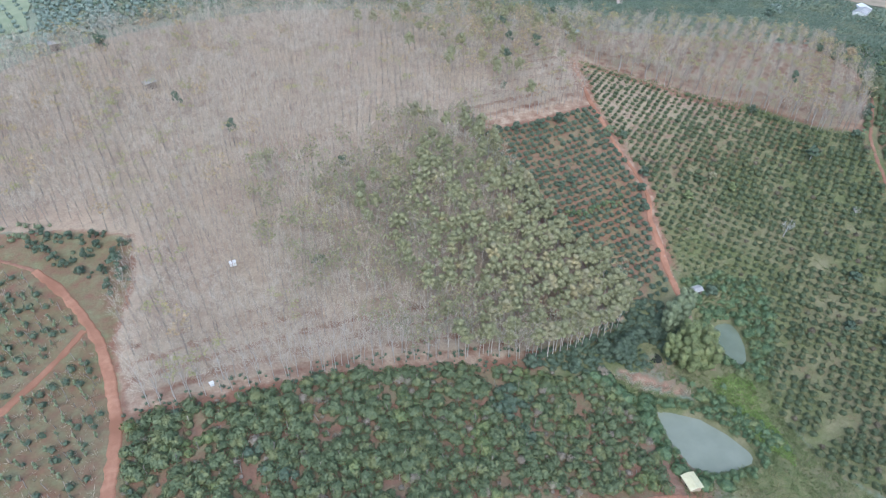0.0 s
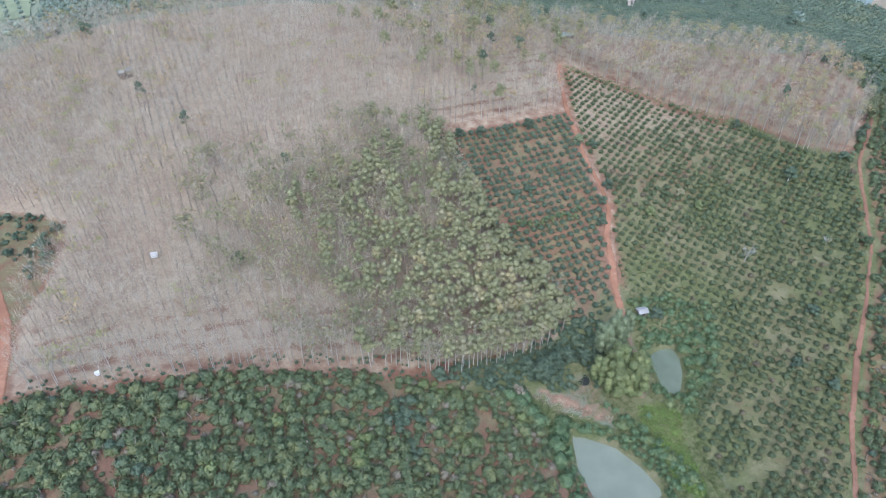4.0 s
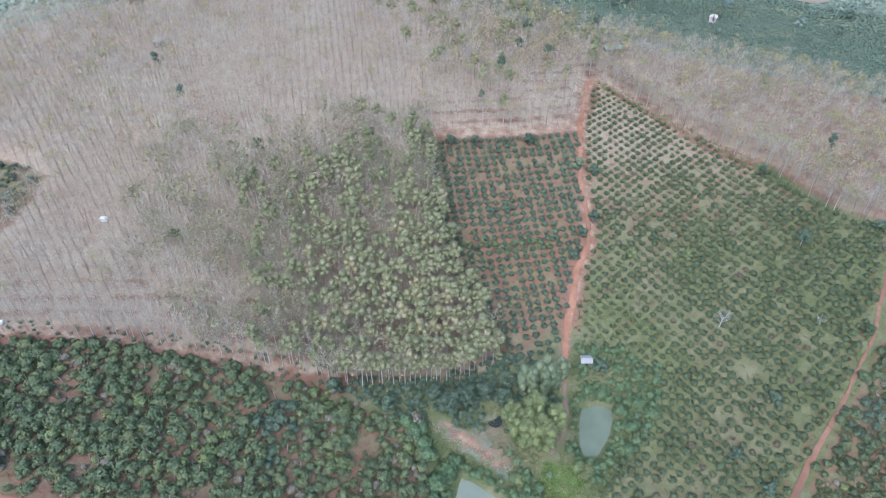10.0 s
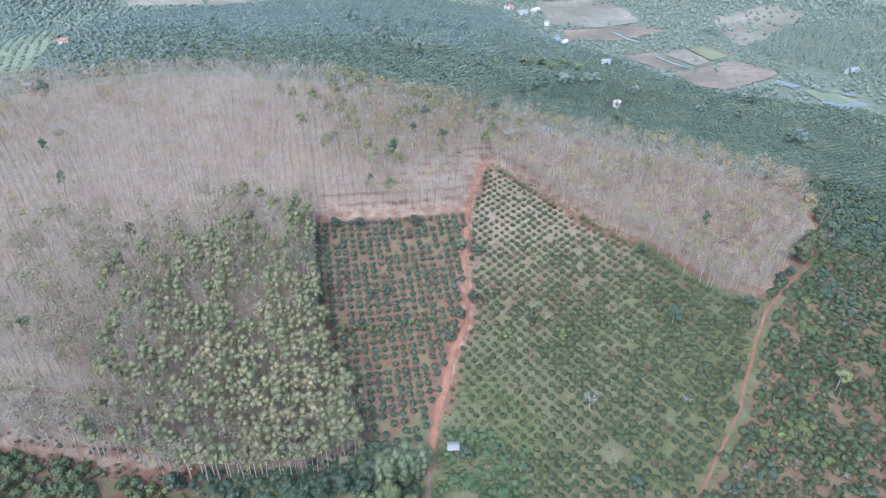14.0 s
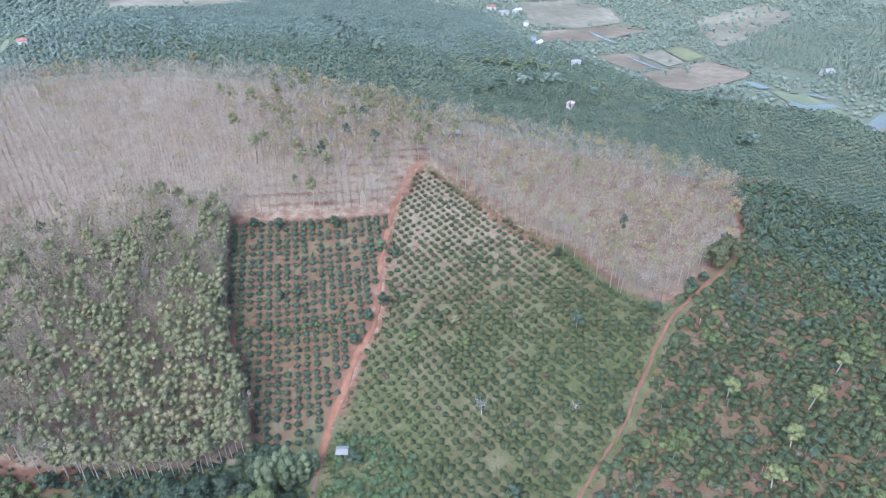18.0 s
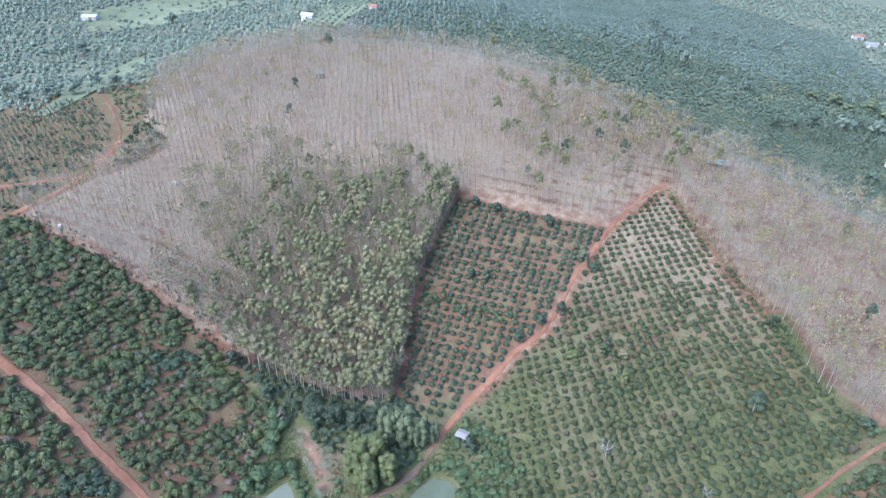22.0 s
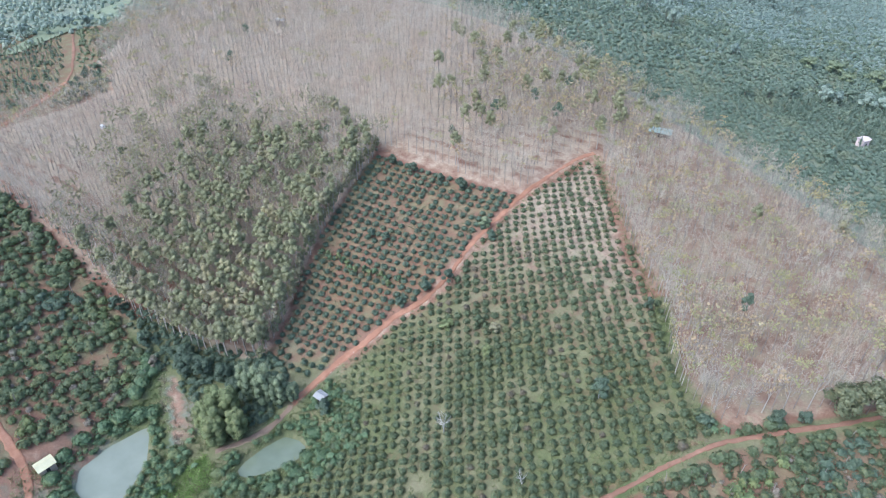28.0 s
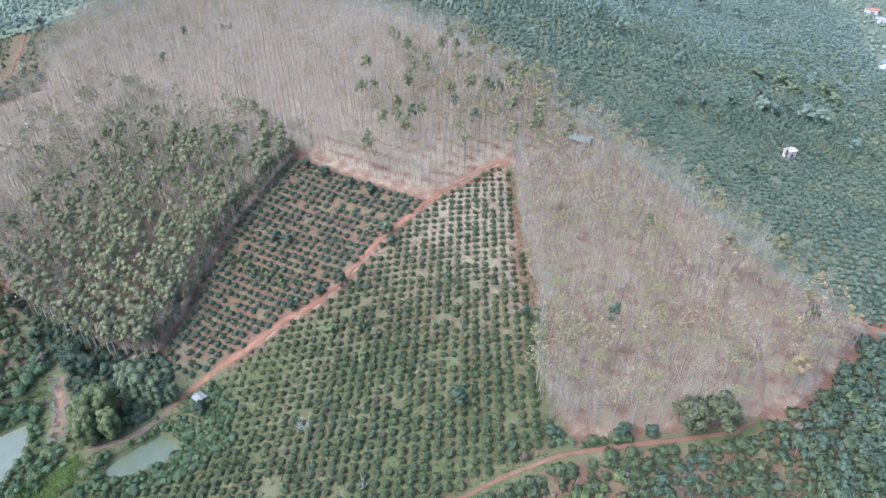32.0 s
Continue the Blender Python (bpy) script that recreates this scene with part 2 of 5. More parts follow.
def off_line(x, y, line, closed=False):
    """How far the points lie from a line of points."""
    x, y = np.asarray(x, float), np.asarray(y, float)
    best = np.full(x.shape, 1e9)
    for (x0, y0), (x1, y1) in zip(line, line[1:] + (line[:1] if closed else [])):
        dx, dy = x1 - x0, y1 - y0
        k = np.clip(((x - x0) * dx + (y - y0) * dy) / (dx * dx + dy * dy), 0, 1)
        best = np.minimum(best, np.hypot(x - x0 - k * dx, y - y0 - k * dy))
    return best


def off_poly(x, y, poly):
    """Distance to a polygon's rim, negative inside."""
    d = off_line(x, y, poly, True)
    return np.where(inside(x, y, poly), -d, d)


def ground_z(x, y):
    x, y = np.asarray(x, float), np.asarray(y, float)
    z = np.full(x.shape, 25.0)
    for cx, cy, h, r in SWELLS:
        z = z + h * np.exp(-((x - cx) ** 2 + (y - cy) ** 2) / (2 * r * r))
    for poly, level in ((POND_A, 0.0), (POND_B, 1.6)):
        d = off_poly(x, y, poly)
        k = np.clip((d - 1.0) / 9.0, 0, 1)
        k = k * k * (3 - 2 * k)
        bank = level + 0.5 + np.clip(d, -3, 1) * 0.6
        low = np.clip((14.0 - d) / 6.0, 0, 1)
        z = z + (np.maximum(z, level + 0.6) - z) * low
        z = bank * (1 - k) + z * k
    return z


def gz(x, y):
    return float(ground_z(np.array([x]), np.array([y]))[0])


# ---- plan of the plots ----
PATH_LINE = [(27, 258), (24, 252), (18, 224), (17, 207), (16, 196), (17.5, 181), (16.5, 171), (12, 163), (10, 151), (7, 141), (6, 131), (5, 124), (5, 117), (3.5, 109), (-1, 101)]
EAST_ROAD = [(139.5, 197), (137, 190.5), (128, 181), (118, 171), (110, 163), (103, 152), (98, 142), (92.5, 133), (91, 129), (85, 121), (74, 107), (63, 94), (56, 84), (50, 76), (43, 65), (30, 45)]
WEST_ROAD = [(-262, 205), (-226, 188), (-199, 174), (-189, 166), (-181, 155), (-175, 144), (-170, 132), (-167, 118), (-165, 104), (-166, 87), (-170, 60), (-178, 30)]
WEST_SPUR = [(-174.5, 138), (-180, 129), (-186, 121), (-198, 108), (-215, 92)]
SOUTH_ROAD = [(-166, 66), (-140, 65), (-122, 65), (-103, 65.5), (-91, 67), (-76, 67), (-56, 66.5), (-44, 66), (-36, 65.3), (-28, 63), (-22, 58)]
FOREST = [(-163, 107), (-150, 107.5), (-129, 109.5), (-102, 112), (-80, 114), (-57, 113), (-32, 119), (-15, 128.5), (-18.8, 143), (-25.8, 155), (-33.6, 175), (-41.8, 214.5), (-10, 220.5), (18, 226.5), (22, 246), (28, 259), (46, 238), (62, 218), (80, 200), (95, 175), (108, 165.5), (116, 173), (134, 191.5), (141, 201), (146, 216), (149, 235), (138, 246), (125, 256), (91, 276), (56, 294), (12, 311), (-54, 330), (-104, 333), (-161, 322), (-212, 306), (-250, 280), (-248, 238), (-200, 187), (-180, 182), (-163, 174), (-163, 152), (-167, 132)]
FIELD_A = [(-41, 212), (17.5, 222.5), (15.5, 196), (15.5, 181), (15, 172), (10.5, 163), (8.5, 151), (5, 140), (3, 131), (-12.3, 130.5), (-17, 142), (-24.2, 154.5), (-31.8, 174), (-39, 199)]
FIELD_C = [(28, 255), (46, 236), (63, 215.5), (81, 197.5), (96, 175), (108, 164), (101, 152), (96, 142), (90, 132), (83, 121), (72, 107), (61, 94), (48, 76), (40, 63), (30, 47), (18, 50), (11, 60), (10, 75), (11, 88), (15, 97), (21, 103), (26, 117), (17, 134), (10.5, 139), (12, 150), (15, 162), (19, 171), (20, 181), (18.5, 196), (19.5, 207), (20.5, 224)]
FIELD_S = [(-163, 105.5), (-150, 106), (-129, 108.3), (-102, 110.6), (-62, 110), (-46, 107), (-36, 103.5), (-34, 95), (-34.5, 84), (-37, 74), (-40, 67), (-35, 56), (-46, 48), (-62, 31), (-92, 35), (-130, 54), (-167, 58), (-164, 84)]
FIELD_E = [(152, 247), (151, 232), (148.5, 214), (143.5, 201), (140, 191), (129, 179), (119, 169), (111.5, 161), (105, 151), (100, 141), (94.5, 131), (93, 127), (87, 119), (76, 105), (65, 92), (58, 82), (52, 74), (45, 63), (34, 46), (60, 40), (110, 72), (175, 112), (228, 160), (242, 226), (206, 241), (180, 252)]
FIELD_W = [(-201, 171), (-191, 163), (-183, 153), (-177, 142), (-172, 131), (-169, 118), (-167.5, 104), (-168.5, 87), (-172, 40), (-260, 40), (-300, 130), (-262, 198), (-228, 184)]
VALLEY_N = [(-205, 318), (-161, 329), (-104, 340), (-54, 337), (12, 318), (56, 301), (91, 283), (128, 261), (150, 250), (180, 254), (206, 242), (235, 230), (300, 300), (262, 372), (180, 398), (150, 452), (128, 505), (96, 545), (60, 640), (-60, 690), (-190, 600), (-255, 560), (-215, 420)]
MIXED_WOOD = [(-58, 296), (-50, 256), (-20, 241), (16, 243), (36, 272), (38, 302), (10, 320), (-25, 324)]
TRAIL = [(139, 198), (137.5, 208), (131, 222), (120, 232)]
EAST_TRACK = [(147, 249), (160, 255), (182, 262)]
GREEN_RUBBER = [(-13, 127), (-26, 152), (-35, 175), (-44, 216), (-60, 212), (-125, 193), (-130, 150), (-102, 118), (-57, 111), (-30, 118)]

# ---- mesh helpers ----


def mesh_from(name, verts, faces, material, smooth=False):
    me = bpy.data.meshes.new(name)
    verts, faces = np.asarray(verts, np.float32), np.asarray(faces, np.int32)
    k = faces.shape[1]
    me.vertices.add(len(verts))
    me.vertices.foreach_set("co", verts.ravel())
    me.loops.add(faces.size)
    me.loops.foreach_set("vertex_index", faces.ravel())
    me.polygons.add(len(faces))
    me.polygons.foreach_set("loop_start", np.arange(0, faces.size, k, dtype=np.int32))
    me.polygons.foreach_set("use_smooth", np.full(len(faces), smooth))
    me.materials.append(material)
    me.update(calc_edges=True)
    return me


def thing(name, x, y, z, label, category, group="", turn=0.0, size=1.0, kind=""):
    ob = new(name)
    ob.matrix_basis = pose(x, y, z, 0, 0, turn) @ Matrix.Scale(size, 4)
    return tagged(ob, label, category, group, kind)


def part(name, data, parent, label="", at=None):
    ob = new(name, data)
    ob.parent = parent
    if at is not None:
        ob.matrix_basis = at
    return tagged(ob, label)


def bm_part(name, bm, material, parent, label="", at=None):
    me = bpy.data.meshes.new(name)
    bm.to_mesh(me)
    bm.free()
    me.materials.append(material)
    return part(name, me, parent, label, at)


def box_bm(bm, x0, x1, y0, y1, z0, z1, bevel=0.0):
    m = Matrix.Translation(((x0 + x1) / 2, (y0 + y1) / 2, (z0 + z1) / 2)) @ Matrix.Diagonal((x1 - x0, y1 - y0, z1 - z0, 1))
    made = bmesh.ops.create_cube(bm, size=1, matrix=m)["verts"]
    if bevel:
        bmesh.ops.bevel(bm, geom=list({e for v in made for e in v.link_edges}), offset=bevel, segments=1, affect="EDGES")
    return bm


def tube(points, radii, sides=4, spin=0.0):
    """Triangles of a tapering limb along the points."""
    points = np.asarray(points, float)
    rings = []
    for i, p in enumerate(points):
        d = points[min(i + 1, len(points) - 1)] - points[max(i - 1, 0)]
        d = d / (np.linalg.norm(d) + 1e-9)
        a = np.cross(d, (0.31, 0.95, 0.05))
        a /= np.linalg.norm(a) + 1e-9
        b = np.cross(d, a)
        ang = spin + np.arange(sides) * 2 * math.pi / sides
        rings.append(p + radii[i] * (np.cos(ang)[:, None] * a + np.sin(ang)[:, None] * b))
    f = []
    for i in range(len(points) - 1):
        for s in range(sides):
            a, b, c, d = i * sides + s, i * sides + (s + 1) % sides, (i + 1) * sides + (s + 1) % sides, (i + 1) * sides + s
            f += [(a, b, c), (a, c, d)]
    return np.concatenate(rings), np.array(f)


def join(pieces):
    v, f, n = [], [], 0
    for a, b in pieces:
        v.append(a)
        f.append(b + n)
        n += len(a)
    return np.concatenate(v), np.concatenate(f)


def clumps(centres, sizes, r, outward=None, flat=0.5):
    """Leaf clumps: at each centre a folded, lopsided piece."""
    n = len(centres)
    d = r.normal(size=(n, 3))
    if outward is not None:
        d = d * (1 - flat) + outward * flat * 2
    d /= np.linalg.norm(d, axis=1, keepdims=True)
    a = np.cross(d, r.normal(size=(n, 3)))
    a /= np.linalg.norm(a, axis=1, keepdims=True) + 1e-9
    b = np.cross(d, a)
    v = np.empty((n, 4, 3))
    for k, (u, w, up) in enumerate(((1, 0.1, 0.12), (-0.1, 1, -0.2), (-1, -0.1, 0.12), (0.1, -1, -0.2))):
        s = sizes[:, None] * r.uniform(0.38, 0.78, (n, 1))
        v[:, k] = centres + (u * a + w * b + up * d) * s
    base = np.arange(n)[:, None, None] * 4
    f = base + np.array([(0, 1, 2), (0, 2, 3)])
    return v.reshape(-1, 3), f.reshape(-1, 3)


def ribbons(starts, ends, width, r):
    """Twigs: slender two-sided slivers, from a base to a point."""
    n = len(starts)
    d = ends - starts
    a = np.cross(d, r.normal(size=(n, 3)))
    a *= width / (np.linalg.norm(a, axis=1, keepdims=True) + 1e-9)
    v = np.stack([starts - a, starts + a, ends], 1)
    return v.reshape(-1, 3), np.arange(3 * n).reshape(-1, 3)


def spread(variants, xs, ys, zs, turns, sizes, r, lean=0.04, which=None):
    """Copies of mesh variants (vertices, triangles) joined into one."""
    n = len(xs)
    which = r.integers(0, len(variants), n) if which is None else which
    V, F, base = [], [], 0
    for k, (v, f) in enumerate(variants):
        i = np.nonzero(which == k)[0]
        if not len(i):
            continue
        c, s = np.cos(turns[i])[:, None], np.sin(turns[i])[:, None]
        q = np.empty((len(i), len(v), 3), np.float32)
        sc = sizes[i][:, None]
        tilt = r.normal(0, lean, (len(i), 2))
        q[..., 2] = v[:, 2] * sc
        q[..., 0] = (v[:, 0] * c - v[:, 1] * s) * sc + q[..., 2] * tilt[:, :1]
        q[..., 1] = (v[:, 0] * s + v[:, 1] * c) * sc + q[..., 2] * tilt[:, 1:]
        q += np.stack([xs[i], ys[i], zs[i]], 1)[:, None]
        V.append(q.reshape(-1, 3))
        F.append((f[None] + base + np.arange(len(i))[:, None, None] * len(v)).reshape(-1, 3))
        base += len(i) * len(v)
    return np.concatenate(V), np.concatenate(F)


# ---- plant forms ----


PHI = (1 + 5 ** 0.5) / 2
ICO = np.array([(-1, PHI, 0), (1, PHI, 0), (-1, -PHI, 0), (1, -PHI, 0), (0, -1, PHI), (0, 1, PHI), (0, -1, -PHI), (0, 1, -PHI), (PHI, 0, -1), (PHI, 0, 1), (-PHI, 0, -1), (-PHI, 0, 1)]) / math.hypot(1, PHI)
ICO_FACES = np.array([(0, 11, 5), (0, 5, 1), (0, 1, 7), (0, 7, 10), (0, 10, 11), (1, 5, 9), (5, 11, 4), (11, 10, 2), (10, 7, 6), (7, 1, 8), (3, 9, 4), (3, 4, 2), (3, 2, 6), (3, 6, 8), (3, 8, 9), (4, 9, 5), (2, 4, 11), (6, 2, 10), (8, 6, 7), (9, 8, 1)])


def heart(r, x, y, z, across, up):
    """The dense inside of a bush or of a crown's lobe: an uneven lump."""
    v = ICO * r.uniform(0.72, 1.05, (12, 1)) * (across, across, up)
    return v + (x, y, z), ICO_FACES


def bush_form(r, wide=1.15, high=1.9, n=70, leaf=0.5):
    """A rounded, uneven bush down to the ground: a dense heart and leaf clumps over it."""
    u = r.normal(size=(n, 3))
    u[:, 2] = np.abs(u[:, 2]) * 1.1 - 0.2
    u /= np.linalg.norm(u, axis=1, keepdims=True)
    lump = 1 + 0.1 * np.sin(u[:, 0] * 4 + r.uniform(0, 6)) + 0.09 * np.sin(u[:, 1] * 5 + r.uniform(0, 6))
    rad = r.uniform(0.78, 1.1, n) * lump
    c = np.stack([u[:, 0] * wide * rad, u[:, 1] * wide * rad, high * 0.4 + u[:, 2] * high * 0.56 * rad], 1)
    c[:, 2] = np.maximum(c[:, 2], 0.12)
    return join([heart(r, 0, 0, high * 0.36, wide * 0.78, high * 0.44), clumps(c, leaf * r.uniform(0.65, 1.3, n), r, u, 0.7)])


def crown_form(r, lobes, n, leaf, flat=0.62, dense=0.78):
    """A crown of leaf clumps round several lobes (x, y, z, radius across, radius up), with gaps between."""
    c, o = [], []
    w = np.array([l[3] ** 2 for l in lobes])
    for l, k in zip(lobes, np.maximum((n * w / w.sum()).astype(int), 4)):
        u = r.normal(size=(k, 3))
        u[:, 2] = np.where(u[:, 2] < -0.35, -u[:, 2], u[:, 2])
        u /= np.linalg.norm(u, axis=1, keepdims=True)
        rad = r.uniform(0.72, 1.06, (k, 1))
        c.append(np.array(l[:3]) + u * rad * np.array((l[3], l[3], l[4])))
        o.append(u)
    c, o = np.concatenate(c), np.concatenate(o)
    leaves = clumps(c, leaf * r.uniform(0.6, 1.3, len(c)), r, o, flat)
    if not dense:
        return leaves
    return join([heart(r, *l[:3], l[3] * dense, l[4] * dense) for l in lobes] + [leaves])


def limbs_form(r, high, trunk, fork, reach, n_limbs, n_subs, n_twigs, thick=0.16, twig=0.035):
    """Trunk with ascending limbs, side branches and twigs. Returns wood and twigs apart, and the branch ends."""
    bend = r.normal(0, 0.25, 2)
    wood = [tube([(0, 0, -0.4), (bend[0] * 0.3, bend[1] * 0.3, trunk * 0.5), (bend[0], bend[1], trunk), (bend[0] * 1.3, bend[1] * 1.3, high * 0.72)], [thick, thick * 0.8, thick * 0.55, thick * 0.12], 5)]
    ends, starts, tips = [], [], []
    for i in range(n_limbs):
        a = i * 2.4 + r.uniform(-0.5, 0.5)
        z0 = trunk * fork + (high * 0.62 - trunk * fork) * i / n_limbs
        out = reach * r.uniform(0.55, 1.0) * (1.05 - 0.4 * i / n_limbs)
        z1 = min(z0 + r.uniform(0.3, 0.5) * high, high * r.uniform(0.86, 1.0))
        p0 = np.array((bend[0] * z0 / trunk, bend[1] * z0 / trunk, z0))
        p2 = np.array((p0[0] + out * math.cos(a), p0[1] + out * math.sin(a), z1))
        p1 = p0 * 0.5 + p2 * 0.5 + (0.18 * out * math.cos(a), 0.18 * out * math.sin(a), -0.04 * high)
        wood.append(tube([p0, p1, p2], [thick * 0.38, thick * 0.24, thick * 0.08], 3))
        for _ in range(n_subs):
            k = r.uniform(0.25, 0.95)
            q = p0 + (p1 - p0) * k * 2 if k < 0.5 else p1 + (p2 - p1) * (k * 2 - 1)
            d = np.array((math.cos(a), math.sin(a), 0.9)) * 0.5 + r.normal(0, 0.55, 3)
            d[2] = abs(d[2]) + 0.35
            e = q + d / np.linalg.norm(d) * high * r.uniform(0.1, 0.2)
            starts.append(q)
            tips.append(e)
            ends.append(e)
            for _ in range(n_twigs):
                s = q + (e - q) * r.uniform(0.3, 1.0)
                d2 = d / np.linalg.norm(d) * 0.6 + r.normal(0, 0.6, 3)
                d2[2] += 0.6
                starts.append(s)
                tips.append(s + d2 / np.linalg.norm(d2) * high * r.uniform(0.06, 0.13))
    wood = join(wood)
    return wood, ribbons(np.array(starts), np.array(tips), twig, r), np.array(ends)


def grid_points(poly, step_x, step_y, turn, r, jitter=0.3, miss=0.0):
    """Plants set in rows within a polygon."""
    p = np.array(poly)
    c = p.mean(0)
    ca, sa = math.cos(radians(turn)), math.sin(radians(turn))
    reach = np.hypot(*(p - c).T).max()
    u, v = np.meshgrid(np.arange(-reach, reach, step_x), np.arange(-reach, reach, step_y))
    u, v = u.ravel() + r.normal(0, jitter, u.size), v.ravel() + r.normal(0, jitter, u.size)
    x, y = c[0] + u * ca - v * sa, c[1] + u * sa + v * ca
    keep = inside(x, y, poly) & (r.random(x.size) >= miss)
    return x[keep], y[keep]


def clear_of(x, y, lines, gap):
    ok = np.ones(len(x), bool)
    for l in lines:
        ok &= off_line(x, y, l) > gap
    return ok

# ---- ground, roads, water ----


def build_ground():
    def lines(lo, hi, step, reach):
        core = list(np.arange(lo, hi + 0.1, step))
        out, d = [], step
        p = hi
        while p < reach:
            d *= 1.22
            p += d
            out.append(p)
        back, d = [], step
        p = lo
        while p > -reach:
            d *= 1.22
            p -= d
            back.append(p)
        return np.array(back[::-1] + core + out)

    xs, ys = lines(-280, 300, 1.7, 4200), lines(30, 470, 1.7, 4200)
    X, Y = np.meshgrid(xs, ys)
    Z = ground_z(X, Y)
    r = np.random.default_rng(3)
    Z = Z + r.normal(0, 0.07, Z.shape) * (off_poly(X, Y, POND_A) > 1) * (off_poly(X, Y, POND_B) > 1)
    ny, nx = X.shape
    i = np.arange(ny * nx).reshape(ny, nx)
    f = np.stack([i[:-1, :-1], i[:-1, 1:], i[1:, 1:], i[1:, :-1]], -1).reshape(-1, 4)
    me = mesh_from("ground", np.stack([X, Y, Z], -1).reshape(-1, 3), f, EARTH, True)
    x, y = X.ravel(), Y.ravel()

    def soft(poly, w=1.6):
        return np.clip(0.5 - off_poly(x, y, poly) / (2 * w), 0, 1)

    wood, fa, fc, fs, fw = (soft(p) for p in (FOREST, FIELD_A, FIELD_C, FIELD_S, FIELD_W))
    fe = np.clip(0.5 - (off_poly(x, y, FIELD_E) - 0.5) / 2, 0, 1) * (1 - fc)
    red, green, litter = np.zeros(len(x)), np.zeros(len(x)), np.zeros(len(x))
    red = np.maximum.reduce([fa * 0.66, fs * 0.8, fe * 0.75, 0.85 * fw])
    lit_c = np.clip((y - 160) / 60, 0, 1)
    red = np.maximum(red, fc * (0.25 + 0.35 * lit_c))
    litter = np.maximum(wood, fw * 0.42)
    litter = np.maximum(litter, fc * (0.36 + 0.36 * lit_c) + fa * 0.15)
    green = fc * (0.68 - 0.32 * lit_c) + fa * 0.46 + fs * 0.46 + fe * 0.48 + 0.34 * soft(GREEN_RUBBER, 9) + fw * 0.42
    hollow = np.clip(1 - off_line(x, y, [(-45, 112), (-25, 108), (0, 108), (14, 122), (20, 100), (5, 80), (0, 55)]) / 34, 0, 1)
    hollow *= (1 - fs) * (1 - wood * 0.6) * (1 - fc * 0.9)
    green = np.maximum(green, np.clip(hollow * 1.6, 0, 1))
    # browner earth under the eastern trees
    brown = wood * np.clip((x - 26) / 10, 0, 1)
    red, litter, green = np.maximum(red, 0.65 * brown), litter * (1 - 0.46 * brown), np.maximum(green, 0.38 * brown)
    # strips of bare soil between the planted rows
    across = (x - np.mean([p[0] for p in FOREST])) * -math.sin(radians(12)) + (y - np.mean([p[1] for p in FOREST])) * math.cos(radians(12))
    reach = max(math.hypot(p[0] - np.mean([q[0] for q in FOREST]), p[1] - np.mean([q[1] for q in FOREST])) for p in FOREST)
    strip = np.clip(0.5 - 0.9 * np.cos((across + reach) / 5.8 * 2 * math.pi), 0, 1) * (wood > 0.9) * (x < 30)
    strip *= np.maximum(np.clip(1.3 - off_line(x, y, FOREST[12:16]) / 34, 0, 1), np.clip(1.2 - off_line(x, y, FOREST[:7]) / 34, 0, 1))
    litter = litter * (1 - 0.85 * strip)
    red = np.maximum(red, 0.85 * strip)
    # bare red margins of the wood
    rim = 0.7 * np.clip(1 - np.abs(off_line(x, y, FOREST[11:19]) - 1.0) / 4, 0, 1)
    rim = np.maximum(rim, 0.9 * np.clip(1 - np.abs(off_line(x, y, FOREST[:6]) - 1.2) / 2.8, 0, 1))
    worn = np.clip(1.1 - off_line(x, y, PATH_LINE[:12]) / 2.6, 0, 1)
    worn = np.maximum(worn, np.clip(1.2 - off_line(x, y, [(28, 262), (26, 254), (22.5, 239)]) / 4.2, 0, 1))
    rim = np.maximum(rim, worn)
    red = np.maximum(red, rim)
    litter = litter * (1 - rim)
    green = green * (1 - rim * 0.7)
    farm = (y < 120) & (np.abs(x) < 330) & (np.hypot(x, y) < 420)
    red = np.maximum(red, 0.7 * farm * (1 - np.clip(hollow * 1.6, 0, 1)))
    litter = np.maximum(litter, 0.35 * farm * (1 - np.clip(fs + fc + fe + hollow * 1.6, 0, 1)))
    home = soft([(-200, 100), (-200, 180), (-160, 300), (0, 310), (120, 255), (240, 235), (230, 160), (130, 70), (70, 20), (30, 40), (22, 100), (34, 125), (10, 140), (-30, 122), (-44, 108), (-36, 66), (-120, 40), (-170, 40)], 2)
    litter = np.maximum(litter, 0.5 * home * (1 - np.clip(fa + fc + fs + fe, 0, 1)) * (1 - np.clip(hollow * 1.6, 0, 1)))
    red = np.maximum(red, 0.75 * home * (1 - fw) * (x > -186))
    verge = np.clip(1 - (off_poly(x, y, FIELD_C) - 2) / 5, 0, 1) * (1 - wood) * (1 - fe) * (1 - fa) * (off_line(x, y, PATH_LINE) > 5)
    green = np.maximum(green, 0.85 * verge * (1 - fc))
    lit = soft(VALLEY_N, 4)
    red = np.maximum(red, lit * 0.25)
    green = np.maximum(green, lit * 0.45)
    bank = off_poly(x, y, [(-34, 110), (-28, 108.5), (-19, 103.5), (-13, 97.3), (-11, 94.8), (-15, 96), (-22, 100), (-30, 105)])
    bank = np.clip(0.6 - (bank + 1.3 * np.sin(x * 0.9) * np.sin(y * 1.1 + 1)) / 2.0, 0, 1)
    bare = np.clip(0.6 - off_poly(x, y, [(-25, 106), (-17, 113.5), (-12, 112), (-11, 104), (-9, 99), (-13, 97), (-20, 102)]) / 3.0, 0, 1)
    bank = np.maximum(bank, 0.8 * bare)
    green, litter, red = green * (1 - 0.8 * bank), np.maximum(litter * (1 - 0.5 * bank), 0.42 * bank), np.maximum(red, 0.66 * bank)
